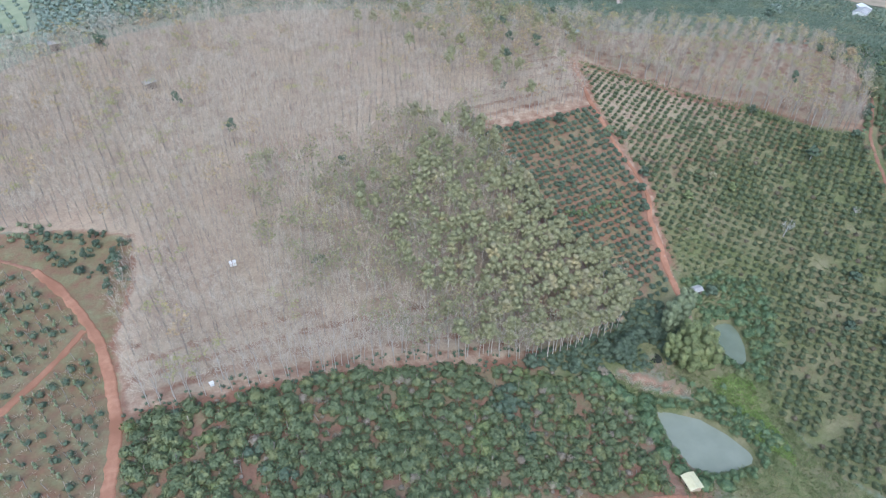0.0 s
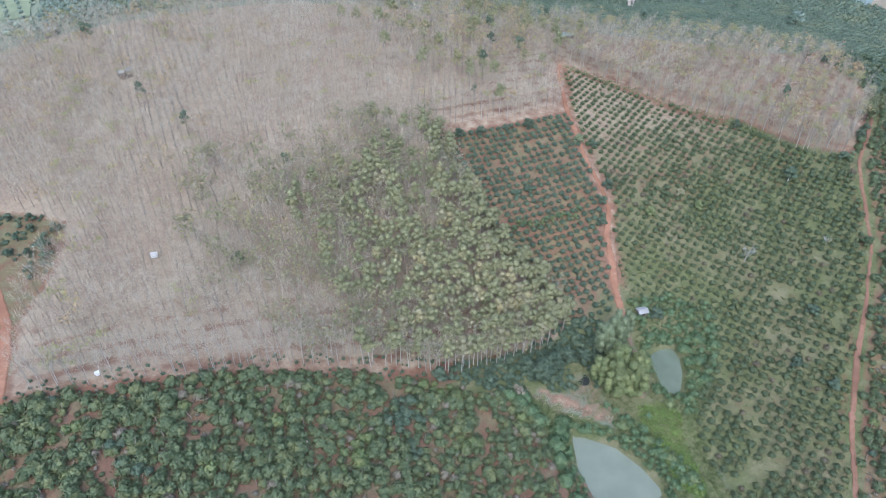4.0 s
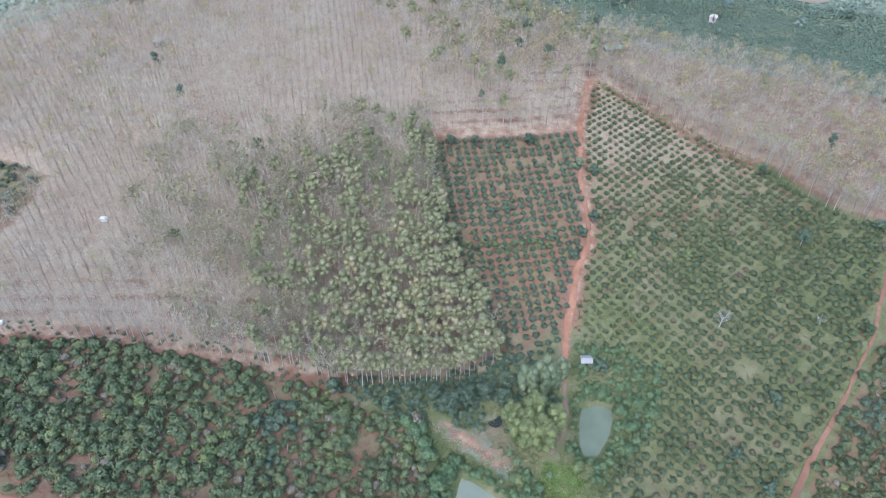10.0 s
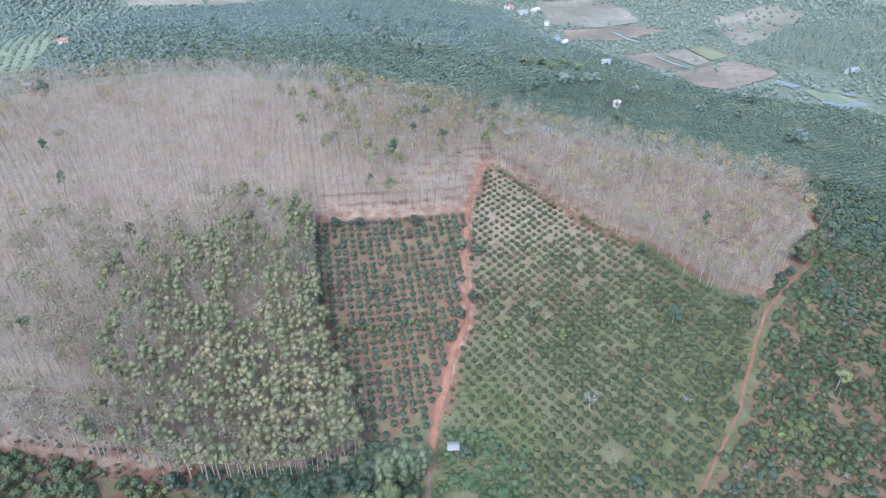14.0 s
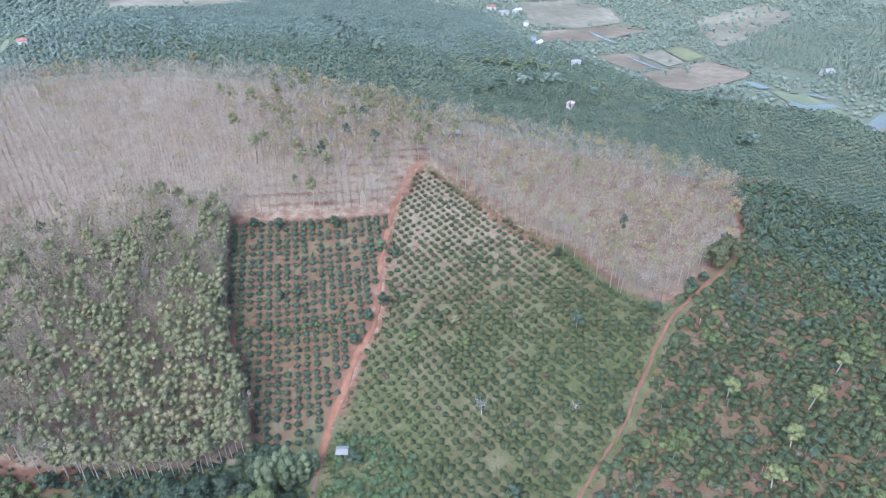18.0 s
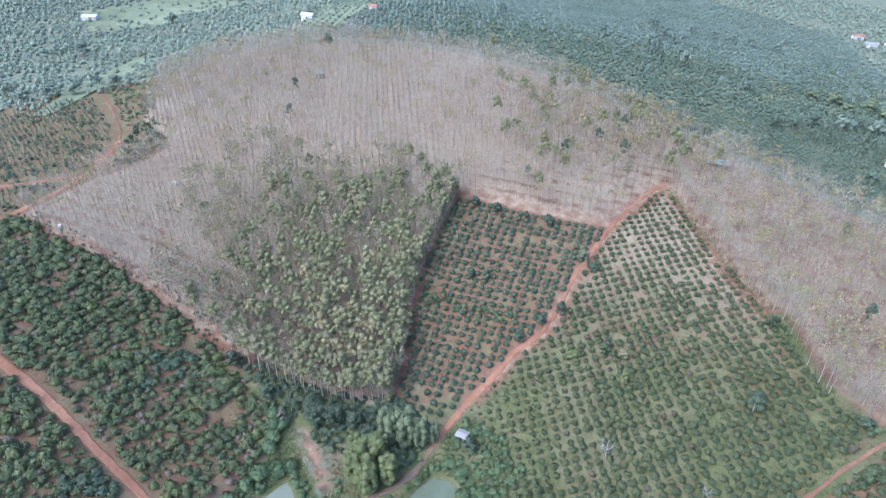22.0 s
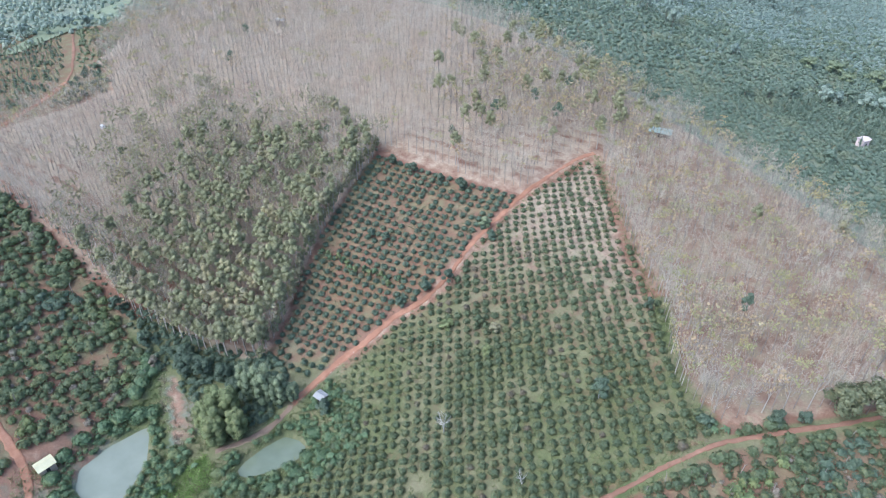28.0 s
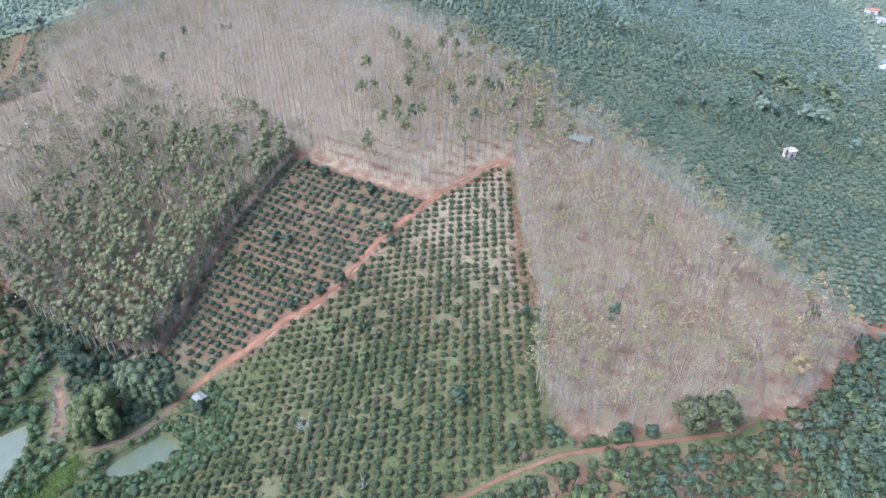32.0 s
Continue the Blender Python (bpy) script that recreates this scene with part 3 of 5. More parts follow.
    grassy = np.clip(1.4 - off_line(x, y, FOREST[18:21]) / 3.5, 0, 1)
    green, litter = np.maximum(green, 0.8 * grassy), litter * (1 - 0.5 * grassy)
    west = soft([(-300, 30), (-300, 195), (-262, 222), (-236, 246), (-190, 192), (-158, 182), (-158, 30)], 4) * (1 - wood)
    litter, green, red = np.maximum(litter * (1 - 0.4 * west), 0.3 * west), np.maximum(green, 0.52 * west), np.maximum(red, 0.85 * west)
    litter = litter * (1 - 0.75 * np.clip(fe + fs, 0, 1) * (1 - wood))
    verge = np.clip(1.4 - off_line(x, y, EAST_ROAD) / 3.0, 0, 1) * (1 - wood)
    litter, green, red = litter * (1 - verge), np.maximum(green, 0.8 * verge), np.maximum(red, 0.6 * verge)
    cover = me.color_attributes.new("cover", "FLOAT_COLOR", "POINT")
    cover.data.foreach_set("color", np.stack([red, np.clip(green, 0, 1), litter, np.ones(len(x))], 1).astype(np.float32).ravel())
    return tagged(new("ground", me), "red-brown earth with dry litter and patches of grass", "ground", kind="structure")


def ribbon(name, line, width, material, label, kind="structure", lift=0.2, seed=1):
    """A dirt track laid over the ground, its edges wandering a little, its middle worn down."""
    r = np.random.default_rng(seed)
    p = np.array(line, float)
    d = np.r_[0, np.cumsum(np.hypot(*np.diff(p, axis=0).T))]
    s = np.arange(0, d[-1], 1.2)
    # smooth course
    q = np.stack([np.interp(s, d, p[:, 0]), np.interp(s, d, p[:, 1])], 1)
    for _ in range(6):
        q[1:-1] = (q[:-2] + 2 * q[1:-1] + q[2:]) / 4
    t = np.gradient(q, axis=0)
    t /= np.hypot(*t.T)[:, None]
    n = np.stack([-t[:, 1], t[:, 0]], 1)
    wob = np.cumsum(r.normal(0, 0.13, (len(s), 2)), 0)
    wob = np.clip(wob - np.linspace(0, 1, len(s))[:, None] * wob[-1], -0.35 * width, 0.35 * width) * 0.65 + r.normal(0, 0.14, (len(s), 2))
    cols = []
    for k, dz in ((-1.0, -0.3), (-0.82, 0.03), (-0.45, -0.03), (0.0, 0.03), (0.45, -0.03), (0.82, 0.03), (1.0, -0.3)):
        w = width / 2 * k + (wob[:, 0] if k < 0 else wob[:, 1] if k > 0 else 0) * abs(k)
        xy = q + n * np.asarray(w)[:, None] if np.ndim(w) else q
        cols.append(np.c_[xy, ground_z(xy[:, 0], xy[:, 1]) + lift + dz + (r.normal(0, 0.02, len(s)) if abs(k) < 1 else 0)])
    V = np.stack(cols, 1)
    i = np.arange(V.shape[0] * 7).reshape(-1, 7)
    f = np.stack([i[:-1, :-1], i[:-1, 1:], i[1:, 1:], i[1:, :-1]], -1).reshape(-1, 4)[:, ::-1]
    return tagged(new(name, mesh_from(name, V.reshape(-1, 3), f, material, True)), label, "track", kind=kind)


def sheet(name, poly, z, material, label, category, kind="structure", drape=0.0, step=3.0):
    """A level or draped sheet with the outline of a polygon."""
    bm = bmesh.new()
    p = np.array(poly + poly[:1], float)
    d = np.r_[0, np.cumsum(np.hypot(*np.diff(p, axis=0).T))]
    s = np.arange(0, d[-1], step)
    q = np.stack([np.interp(s, d, p[:, 0]), np.interp(s, d, p[:, 1])], 1)
    for _ in range(2):
        q = (np.roll(q, 1, 0) + 2 * q + np.roll(q, -1, 0)) / 4
    face = bm.faces.new([bm.verts.new((x, y, z)) for x, y in q])
    bmesh.ops.triangulate(bm, faces=[face])
    if drape:
        for _ in range(3):
            bmesh.ops.subdivide_edges(bm, edges=[e for e in bm.edges if e.calc_length() > 8], cuts=1)
        bmesh.ops.triangulate(bm, faces=bm.faces[:])
        zs = ground_z(np.array([v.co.x for v in bm.verts]), np.array([v.co.y for v in bm.verts]))
        for v, h in zip(bm.verts, zs):
            v.co.z = h + drape
    me = bpy.data.meshes.new(name)
    bm.to_mesh(me)
    bm.free()
    me.materials.append(material)
    return tagged(new(name, me), label, category, kind=kind)


ground = build_ground()
ribbon("path", PATH_LINE[:12], 1.9, ROAD, "rutted red dirt path between coffee plots", seed=2)
ribbon("track", PATH_LINE[11:], 1.7, BROWN_SOIL, "pale brown footpath between the ponds", seed=12)
ribbon("road", EAST_ROAD, 1.3, DULL_ROAD, "winding red dirt road along a coffee plot", seed=3)
ribbon("road", WEST_ROAD[:4], 1.3, DULL_ROAD, "narrow far end of the curved dirt road", seed=14)
ribbon("road", WEST_ROAD[3:], 2.3, ROAD, "wide curved red dirt road beside bare rubber trees", seed=4)
ribbon("road", WEST_SPUR, 1.9, ROAD, "red dirt spur road through the pole field", seed=5)
ribbon("track", TRAIL, 0.9, BROWN_SOIL, "faint reddish trail into the rubber wood", seed=8)
ribbon("track", EAST_TRACK, 4.0, ROAD, "red dirt clearing at the edge of the wood", seed=9)
ribbon("road", SOUTH_ROAD, 2.2, ROAD, "red dirt road across the coffee plot", seed=6)
sheet("water", POND_A, 0.0, WATER, "still grey-green pond water", "pond")
sheet("water", POND_B, 1.6, MURKY, "small murky green pond", "pond")

# ---- plants: forms ----
R = np.random.default_rng(11)
BUSHES = [bush_form(R, 1.15, 1.65, 105, 0.34) for _ in range(7)]
BUSHES_BIG = [bush_form(R, 1.5, 2.1, 170, 0.38) for _ in range(8)]
BUSHES_BROAD = [bush_form(R, 1.5, 2.0, 95, 0.44) for _ in range(7)]
BUSHES_MID = [bush_form(R, 1.45, 2.0, 40, 0.5) for _ in range(7)]
BUSHES_FAR = [bush_form(R, 1.5, 2.1, 12, 0.85) for _ in range(6)]
BARE = [limbs_form(R, R.uniform(13.0, 15.5), R.uniform(4.5, 6.5), 0.75, 1.7, 7, 5, 6, 0.105, 0.018) for _ in range(8)]
LEAFY = []
for _ in range(8):
    wood, twigs, ends = limbs_form(R, 12.6, R.uniform(6, 7.5), 0.9, 1.5, 4, 2, 1)
    top, spin = R.uniform(11.0, 12.4), R.uniform(0, 6.28)
    lobes = [(R.normal(0, 0.2), R.normal(0, 0.2), top, 1.35, 1.4), (0, 0, top - 2.2, 1.8, 1.5)]
    for k in range(7):
        a, d = spin + k * 0.9 + R.normal(0, 0.2), R.uniform(1.2, 1.85)
        lobes.append((d * math.cos(a), d * math.sin(a), top - (0.7 if k % 2 else 2.6) - R.uniform(0, 1.0), R.uniform(0.8, 1.15), R.uniform(0.85, 1.2)))
    LEAFY.append((join([wood, twigs]), crown_form(R, lobes, 420, 0.36, 0.8, 0.88)))

THIN = []
for _ in range(5):
    wood, twigs, ends = limbs_form(R, R.uniform(12, 14), R.uniform(5, 6.5), 0.8, 2.2, 6, 4, 4, 0.15, 0.03)
    c = ends[R.integers(0, len(ends), 95)] + R.normal(0, 0.5, (95, 3))
    THIN.append((join([wood, twigs]), clumps(c, 0.6 * R.uniform(0.6, 1.3, 95), R)))


# bare trees that keep a few flat sprays of leaves
SPRAY = []
for _ in range(5):
    wood, twigs, ends = limbs_form(R, R.uniform(12, 14), R.uniform(5, 6.5), 0.8, 2.2, 6, 4, 4, 0.14, 0.022)
    c = np.concatenate([e + R.normal(0, 1, (24, 3)) * (0.75, 0.75, 0.25) for e in ends[R.choice(len(ends), 3, False)]])
    SPRAY.append((join([wood, twigs]), clumps(c, 0.42 * R.uniform(0.6, 1.3, len(c)), R)))


def stuff(name, verts_faces, material, label, category):
    return tagged(new(name, mesh_from(name, *verts_faces, material)), label, category, kind="stuff")


def lay(forms, x, y, r, lo=0.8, hi=1.15, sink=0.0, lean=0.04):
    return spread(forms, x, y, ground_z(x, y) - sink, r.uniform(0, 6.28, len(x)), r.uniform(lo, hi, len(x)), r, lean)


# ---- rubber wood ----
ROADS = [PATH_LINE, EAST_ROAD, WEST_ROAD, WEST_SPUR, SOUTH_ROAD, TRAIL, EAST_TRACK]
EAST_BLOCK = [(24, 250), (46, 238), (62, 218), (80, 200), (96, 178), (109, 166), (120, 160), (170, 210), (175, 270), (116, 312), (64, 336), (40, 300)]
x1, y1 = grid_points(FOREST, 2.8, 5.8, 12, R, 0.2, 0.03)
x2, y2 = grid_points(FOREST, 2.8, 5.8, 43, R, 0.22, 0.04)
x3, y3 = grid_points(GREEN_RUBBER, 3.0, 5.0, 14, R, 0.22, 0.02)
k1, k2 = ~inside(x1, y1, EAST_BLOCK) & ~inside(x1, y1, GREEN_RUBBER), inside(x2, y2, EAST_BLOCK)
wx, wy = np.r_[x1[k1], x2[k2], x3], np.r_[y1[k1], y2[k2], y3]
# closed front rows along the fields
for line in (FOREST[:8], FOREST[7:12], FOREST[12:21]):
    p = np.array(line, float)
    d = np.r_[0, np.cumsum(np.hypot(*np.diff(p, axis=0).T))]
    s = np.arange(1.0, d[-1], 3.1)
    ex_, ey_ = np.interp(s, d, p[:, 0]) + R.normal(0, 0.35, len(s)), np.interp(s, d, p[:, 1]) + 0.9 + R.normal(0, 0.35, len(s))
    wx, wy = np.r_[wx, ex_], np.r_[wy, ey_]
ok = clear_of(wx, wy, ROADS, 2.6) & clear_of(wx, wy, [WEST_ROAD], 5.0) & (off_poly(wx, wy, FOREST) < 0.5)
wx, wy = wx[ok], wy[ok]
d_green = off_poly(wx, wy, GREEN_RUBBER) - 3.5
to_corner = np.hypot((wx + 28) / 1.0, (wy - 140) / 1.15)
patch_noise = np.array([noise.noise(Vector((a / 28, b / 28, 3.0))) for a, b in zip(wx, wy)])
p_leaf = np.where(d_green < 0, np.clip(1.28 - to_corner / 61 + patch_noise * 0.4, 0.0, 0.95), 0.0)
p_thin = np.where(d_green < 0, np.clip(0.7 - (to_corner - 50) / 120, 0.15, 0.68), 0.08)
p_thin = np.where((d_green > 0) & (wx > 34), 0.36 + 0.3 * np.clip(patch_noise, 0, 1), p_thin)
p_thin = np.where(wx < -140, 0.16 + 0.2 * np.clip(patch_noise, 0, 1), p_thin)
mixed = (off_poly(wx, wy, MIXED_WOOD) + R.normal(0, 9, len(wx)) < 0) | ((off_line(wx, wy, FOREST[26:33]) < 6) & (patch_noise > 0.05))
p_thin = np.where(mixed, 0.5 + 0.5 * patch_noise, p_thin)
p_leaf = np.where(mixed, np.clip(0.09 + 0.3 * patch_noise, 0.05, 0.25), p_leaf)
leafy = R.random(len(wx)) < p_leaf
thin = ~leafy & (R.random(len(wx)) < p_thin)
rusty = thin & (d_green > 0) & (R.random(len(wx)) < np.where(mixed, 0.62, 0.2))
thin_green = thin & (d_green < 0) & (R.random(len(wx)) < 0.4)
thin_pale = thin & ~rusty & ~thin_green
spray = thin_pale & (d_green > 0)
thin_pale = thin_pale & ~spray
pale = leafy & (R.random(len(wx)) < 0.14)
green = leafy & ~pale
edge = np.minimum.reduce([off_line(wx, wy, FOREST[:8]), off_line(wx, wy, FOREST[8:13]) + 2, off_line(wx, wy, FOREST[15:24]) + 2])
single = np.zeros(len(wx), bool)
single[np.argsort(edge)[:300]] = True

tree_meshes = []
for bark in (EDGE_BARK, BARK):
    tree_meshes.append([(mesh_from("trunk", *wood, bark, True), mesh_from("crown", *twigs, TWIG)) for wood, twigs, _ in BARE])
leaf_meshes = {}
for tone, mat in (("green", RUBBER_GREEN), ("pale", RUBBER_PALE), ("rusty", RUBBER_RUST), ("thin", RUBBER_PALE), ("spray", YELLOW_LEAF)):
    leaf_meshes[tone] = [(mesh_from("trunk", *wood, EDGE_BARK, True), mesh_from("crown", *leaf, mat)) for wood, leaf in (LEAFY if tone in ("green", "pale") else SPRAY if tone == "spray" else THIN)]
protos = {}


def rubber_tree(i):
    tone = "green" if green[i] else "pale" if pale[i] else "rusty" if rusty[i] else "spray" if spray[i] else "thin" if thin[i] else "bare"
    k = int(R.integers(0, 5))
    m = pose(wx[i], wy[i], gz(wx[i], wy[i]), 0, 0, R.uniform(0, 360)) @ Matrix.Scale(R.uniform(0.86, 1.1), 4)
    inner = int(tone == "bare" and wy[i] > 135)
    if (tone, k, inner) not in protos:
        words = {"bare": "leafless rubber tree with pale grey bark", "green": "tall rubber tree with thin green crown", "pale": "rubber tree with yellowing leaves", "rusty": "rubber tree with a few rust-brown leaves", "thin": "rubber tree with only a few pale leaves", "spray": "nearly bare rubber tree with yellow-green sprays"}
        ob = tagged(new("rubber_tree"), words[tone], "tree", "rubber trees at the edge of the wood")
        trunk, crown = tree_meshes[inner][k] if tone == "bare" else leaf_meshes[tone][k]
        part("trunk", trunk, ob)
        part("crown", crown, ob, "fine bare twigs" if tone == "bare" else "")
        ob.matrix_basis = m
        protos[tone, k, inner] = ob
    else:
        copy_thing(protos[tone, k, inner], Matrix.Identity(4)).matrix_basis = m


for i in np.nonzero(single)[0]:
    rubber_tree(i)
rest = ~single
bare = rest & ~leafy & ~thin
r = np.random.default_rng(21)
which = r.integers(0, len(BARE), bare.sum())
turns, sizes = r.uniform(0, 6.28, bare.sum()), r.uniform(0.82, 1.1, bare.sum())
bx, by = wx[bare], wy[bare]
bz = ground_z(bx, by)
stuff("rubber_trunks", spread([b[0] for b in BARE], bx, by, bz, turns, sizes, np.random.default_rng(5), 0.03, which), BARK, "pale trunks and limbs of leafless rubber trees in rows", "tree trunks")
stuff("rubber_twigs", spread([b[1] for b in BARE], bx, by, bz, turns, sizes, np.random.default_rng(5), 0.03, which), TWIG, "greyish pink bare twigs of the leafless rubber wood", "twigs")
for tone, sel, mat, forms in (("green", green, RUBBER_GREEN, LEAFY), ("yellowing", pale, RUBBER_PALE, LEAFY), ("rusty", rusty, RUBBER_RUST, THIN), ("thin green", thin_green, RUBBER_GREEN, THIN), ("thin yellowing", thin_pale, RUBBER_PALE, THIN), ("yellow-green", spray, YELLOW_LEAF, SPRAY)):
    sel = sel & rest
    n = sel.sum()
    which, turns, sizes = r.integers(0, len(forms), n), r.uniform(0, 6.28, n), r.uniform(0.82, 1.08, n)
    for k, name, m, what in ((0, "rubber_trunks", BARK, "pale trunks of rubber trees with " + tone + " leaves"), (1, "rubber_leaves", mat, tone + " leaf crowns of rubber trees in rows")):
        stuff(name, spread([l[k] for l in forms], wx[sel], wy[sel], ground_z(wx[sel], wy[sel]), turns, sizes, np.random.default_rng(6), 0.03, which), m, what, "leaves" if k else "tree trunks")

# ---- coffee plots ----


def single_bushes(xs, ys, sizes, line, count, mat, forms, label, group):
    """The bushes nearest a line, each an object of its own."""
    meshes = [mesh_from("coffee_bush", *f, mat) for f in forms]
    for i in np.argsort(off_line(xs, ys, line))[:count]:
        ob = new("coffee_bush", meshes[int(i) % len(meshes)])
        ob.matrix_basis = pose(xs[i], ys[i], gz(xs[i], ys[i]) - 0.05, 0, 0, float(i) * 137.5 % 360) @ Matrix.Scale(float(sizes[i]), 4)
        tagged(ob, label, "bush", group)


r = np.random.default_rng(31)
ax, ay = grid_points(FIELD_A, 3.05, 2.75, 11, r, 0.14, 0.04)
near = np.argsort(off_line(ax, ay, PATH_LINE))
bush_meshes = [mesh_from("coffee_bush", *b, COFFEE_BLUE) for b in BUSHES]
for i in near[:150]:
    ob = new("coffee_bush", bush_meshes[int(r.integers(0, 7))])
    ob.matrix_basis = pose(ax[i], ay[i], gz(ax[i], ay[i]) - 0.05, 0, 0, r.uniform(0, 360)) @ Matrix.Scale(r.uniform(0.88, 1.16), 4)
    tagged(ob, "round dark green coffee bush on red soil", "bush", "coffee bushes in rows beside the path")
stuff("coffee_bushes", lay(BUSHES, ax[near[150:]], ay[near[150:]], r, 0.88, 1.16), COFFEE_BLUE, "rows of round dark green coffee bushes", "bushes")
cx, cy = grid_points(FIELD_C, 2.8, 2.9, 38, r, 0.13, 0.04)
weedy = np.array([noise.noise(Vector((a / 16, b / 16, 9.0))) for a, b in zip(cx, cy)])
keep = clear_of(cx, cy, [PATH_LINE], 2.2) & clear_of(cx, cy, [EAST_ROAD], 1.5) & (weedy < 0.6)
cx, cy = cx[keep], cy[keep]
grown = np.clip(0.62 + np.hypot(cx - 14, cy - 142) / 75, 0.62, 1.06) * np.clip(1.08 - (cy - 150) / 300, 0.82, 1.0)
grown *= r.uniform(0.84, 1.14, len(cx)) * (1 + 0.22 * np.array([noise.noise(Vector((a / 9, b / 9, 5.0))) for a, b in zip(cx, cy)]))
odd = r.random(len(cx)) < 0.07
stuff("coffee_bushes", spread(BUSHES, cx[odd], cy[odd], ground_z(cx[odd], cy[odd]), r.uniform(0, 6.28, odd.sum()), grown[odd] * 0.8, r), BROWN_LEAF, "withered brownish coffee bushes among green ones", "bushes")
cx, cy, grown = cx[~odd], cy[~odd], grown[~odd]
single_bushes(cx, cy, grown, PATH_LINE, 100, COFFEE, BUSHES, "rounded coffee bush on the grassy slope", "coffee bushes on the grassy slope by the path")
far_off = np.ones(len(cx), bool)
far_off[np.argsort(off_line(cx, cy, PATH_LINE))[:100]] = False
cx, cy, grown = cx[far_off], cy[far_off], grown[far_off]
stuff("coffee_bushes", spread(BUSHES, cx, cy, ground_z(cx, cy), r.uniform(0, 6.28, len(cx)), grown, r), COFFEE, "coffee bushes in slanting rows over grassy soil", "bushes")


def tones(xs, ys, reach, seed):
    """Patches of like plants: 0 the usual, 1 fresh and light, 2 dark, 3 dry."""
    n1 = np.array([noise.noise(Vector((a / reach, b / reach, seed))) for a, b in zip(xs, ys)]) + r.normal(0, 0.16, len(xs))
    return np.select([n1 > 0.42, n1 < -0.48, r.random(len(xs)) < 0.07], [1, 2, 3], 0)


TONES = (COFFEE_BRIGHT, COFFEE_LIME, COFFEE_BLUE, DRY_SHRUB)
TONE_WORDS = ("leafy green", "fresh light green", "dark green", "dry grey-brown")
sx, sy = grid_points(FIELD_S, 2.35, 2.45, -2, r, 0.55, 0.03)
gaps = np.array([noise.noise(Vector((a / 9, b / 6, 2.0))) for a, b in zip(sx, sy)])
keep = clear_of(sx, sy, ROADS, 2.2) & ((gaps < 0.5) | (r.random(len(sx)) < 0.35))
sx, sy, gaps = sx[keep], sy[keep], gaps[keep]
grown = r.uniform(0.7, 1.25, len(sx)) * np.clip(1.12 - np.maximum(gaps, 0) * 1.1, 0.55, 1.12)
tone = tones(sx, sy, 13, 7.0)
for k in range(4):
    i = tone == k
    stuff("coffee_bushes", spread(BUSHES_BIG, sx[i], sy[i], ground_z(sx[i], sy[i]) - 0.1, r.uniform(0, 6.28, i.sum()), grown[i] * (0.7 if k == 3 else 1), r, 0.1), TONES[k], "dense " + TONE_WORDS[k] + " coffee bushes over red soil", "bushes")
ex, ey = grid_points(FIELD_E, 2.25, 2.5, 42, r, 0.36, 0.05)
# bushes crowding the road's two sides
bx, by = grid_points([(30, 40), (150, 190), (128, 192), (22, 52)], 2.4, 2.4, 42, r, 0.3, 0.08)
by_road = (off_line(bx, by, EAST_ROAD) > 1.4) & (off_line(bx, by, EAST_ROAD) < 3.6) & (off_poly(bx, by, FIELD_C) > 0.8) & (off_poly(bx, by, FIELD_E) > 0.8) & (off_poly(bx, by, FOREST) > 1.0)
ex, ey = np.r_[ex, bx[by_road]], np.r_[ey, by[by_road]]
gaps = np.array([noise.noise(Vector((a / 10, b / 10, 6.0))) for a, b in zip(ex, ey)])
keep = clear_of(ex, ey, ROADS, 1.4) & ((gaps < 0.55) | (r.random(len(ex)) < 0.5))
ex, ey, gaps = ex[keep], ey[keep], gaps[keep]
grown = r.uniform(0.6, 1.08, len(ex)) * np.clip(1.12 - np.maximum(gaps, 0) * 0.5, 0.72, 1.12) * np.where(ex + ey > 345, 1.45, 1.0)
single_bushes(ex, ey, grown, EAST_ROAD, 60, COFFEE_BRIGHT, BUSHES_BIG, "leafy coffee bush beside the winding red road", "coffee bushes along the winding road")
far_off = np.ones(len(ex), bool)
far_off[np.argsort(off_line(ex, ey, EAST_ROAD))[:60]] = False
ex, ey, grown = ex[far_off], ey[far_off], grown[far_off]
tone = tones(ex, ey, 14, 8.0)
beyond = ex + ey > 330
tone = np.where((ex + ey > 345) & (r.random(len(ex)) < 0.65), 2, tone)
for k in range(4):
    for forms, part_of in ((BUSHES_BROAD, ~beyond), (BUSHES_MID, beyond)):
        i = (tone == k) & part_of
        if i.any():
            stuff("coffee_bushes", spread(forms, ex[i], ey[i], ground_z(ex[i], ey[i]) - 0.1, r.uniform(0, 6.28, i.sum()), grown[i] * (0.7 if k == 3 else 1), r, 0.1), (COFFEE, COFFEE_LIME, COFFEE_BLUE, DRY_SHRUB)[k], "rows of " + TONE_WORDS[k] + " coffee bushes over red soil", "bushes")
vx, vy = grid_points(VALLEY_N, 3.1, 3.3, 33, r, 0.5, 0.04)
near_by = np.hypot(vx - 110, vy - 200) + r.normal(0, 35, len(vx)) + 60 * np.array([noise.noise(Vector((a / 45, b / 45, 12.0))) for a, b in zip(vx, vy)])
close = np.hypot(vx - 110, vy - 200) < 175
ux, uy = grid_points(VALLEY_N, 2.6, 2.9, 33, r, 0.3, 0.04)
inner = np.hypot(ux - 110, uy - 200) < 175
stuff("coffee_bushes", lay(BUSHES_MID, ux[inner], uy[inner], r, 0.72, 1.02), HAZED_VALLEY_LEAF, "valley plots of coffee bushes in rows, slightly blued for haze", "bushes")
# Leaf colour steps paler with distance, in place of haze.
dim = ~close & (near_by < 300)
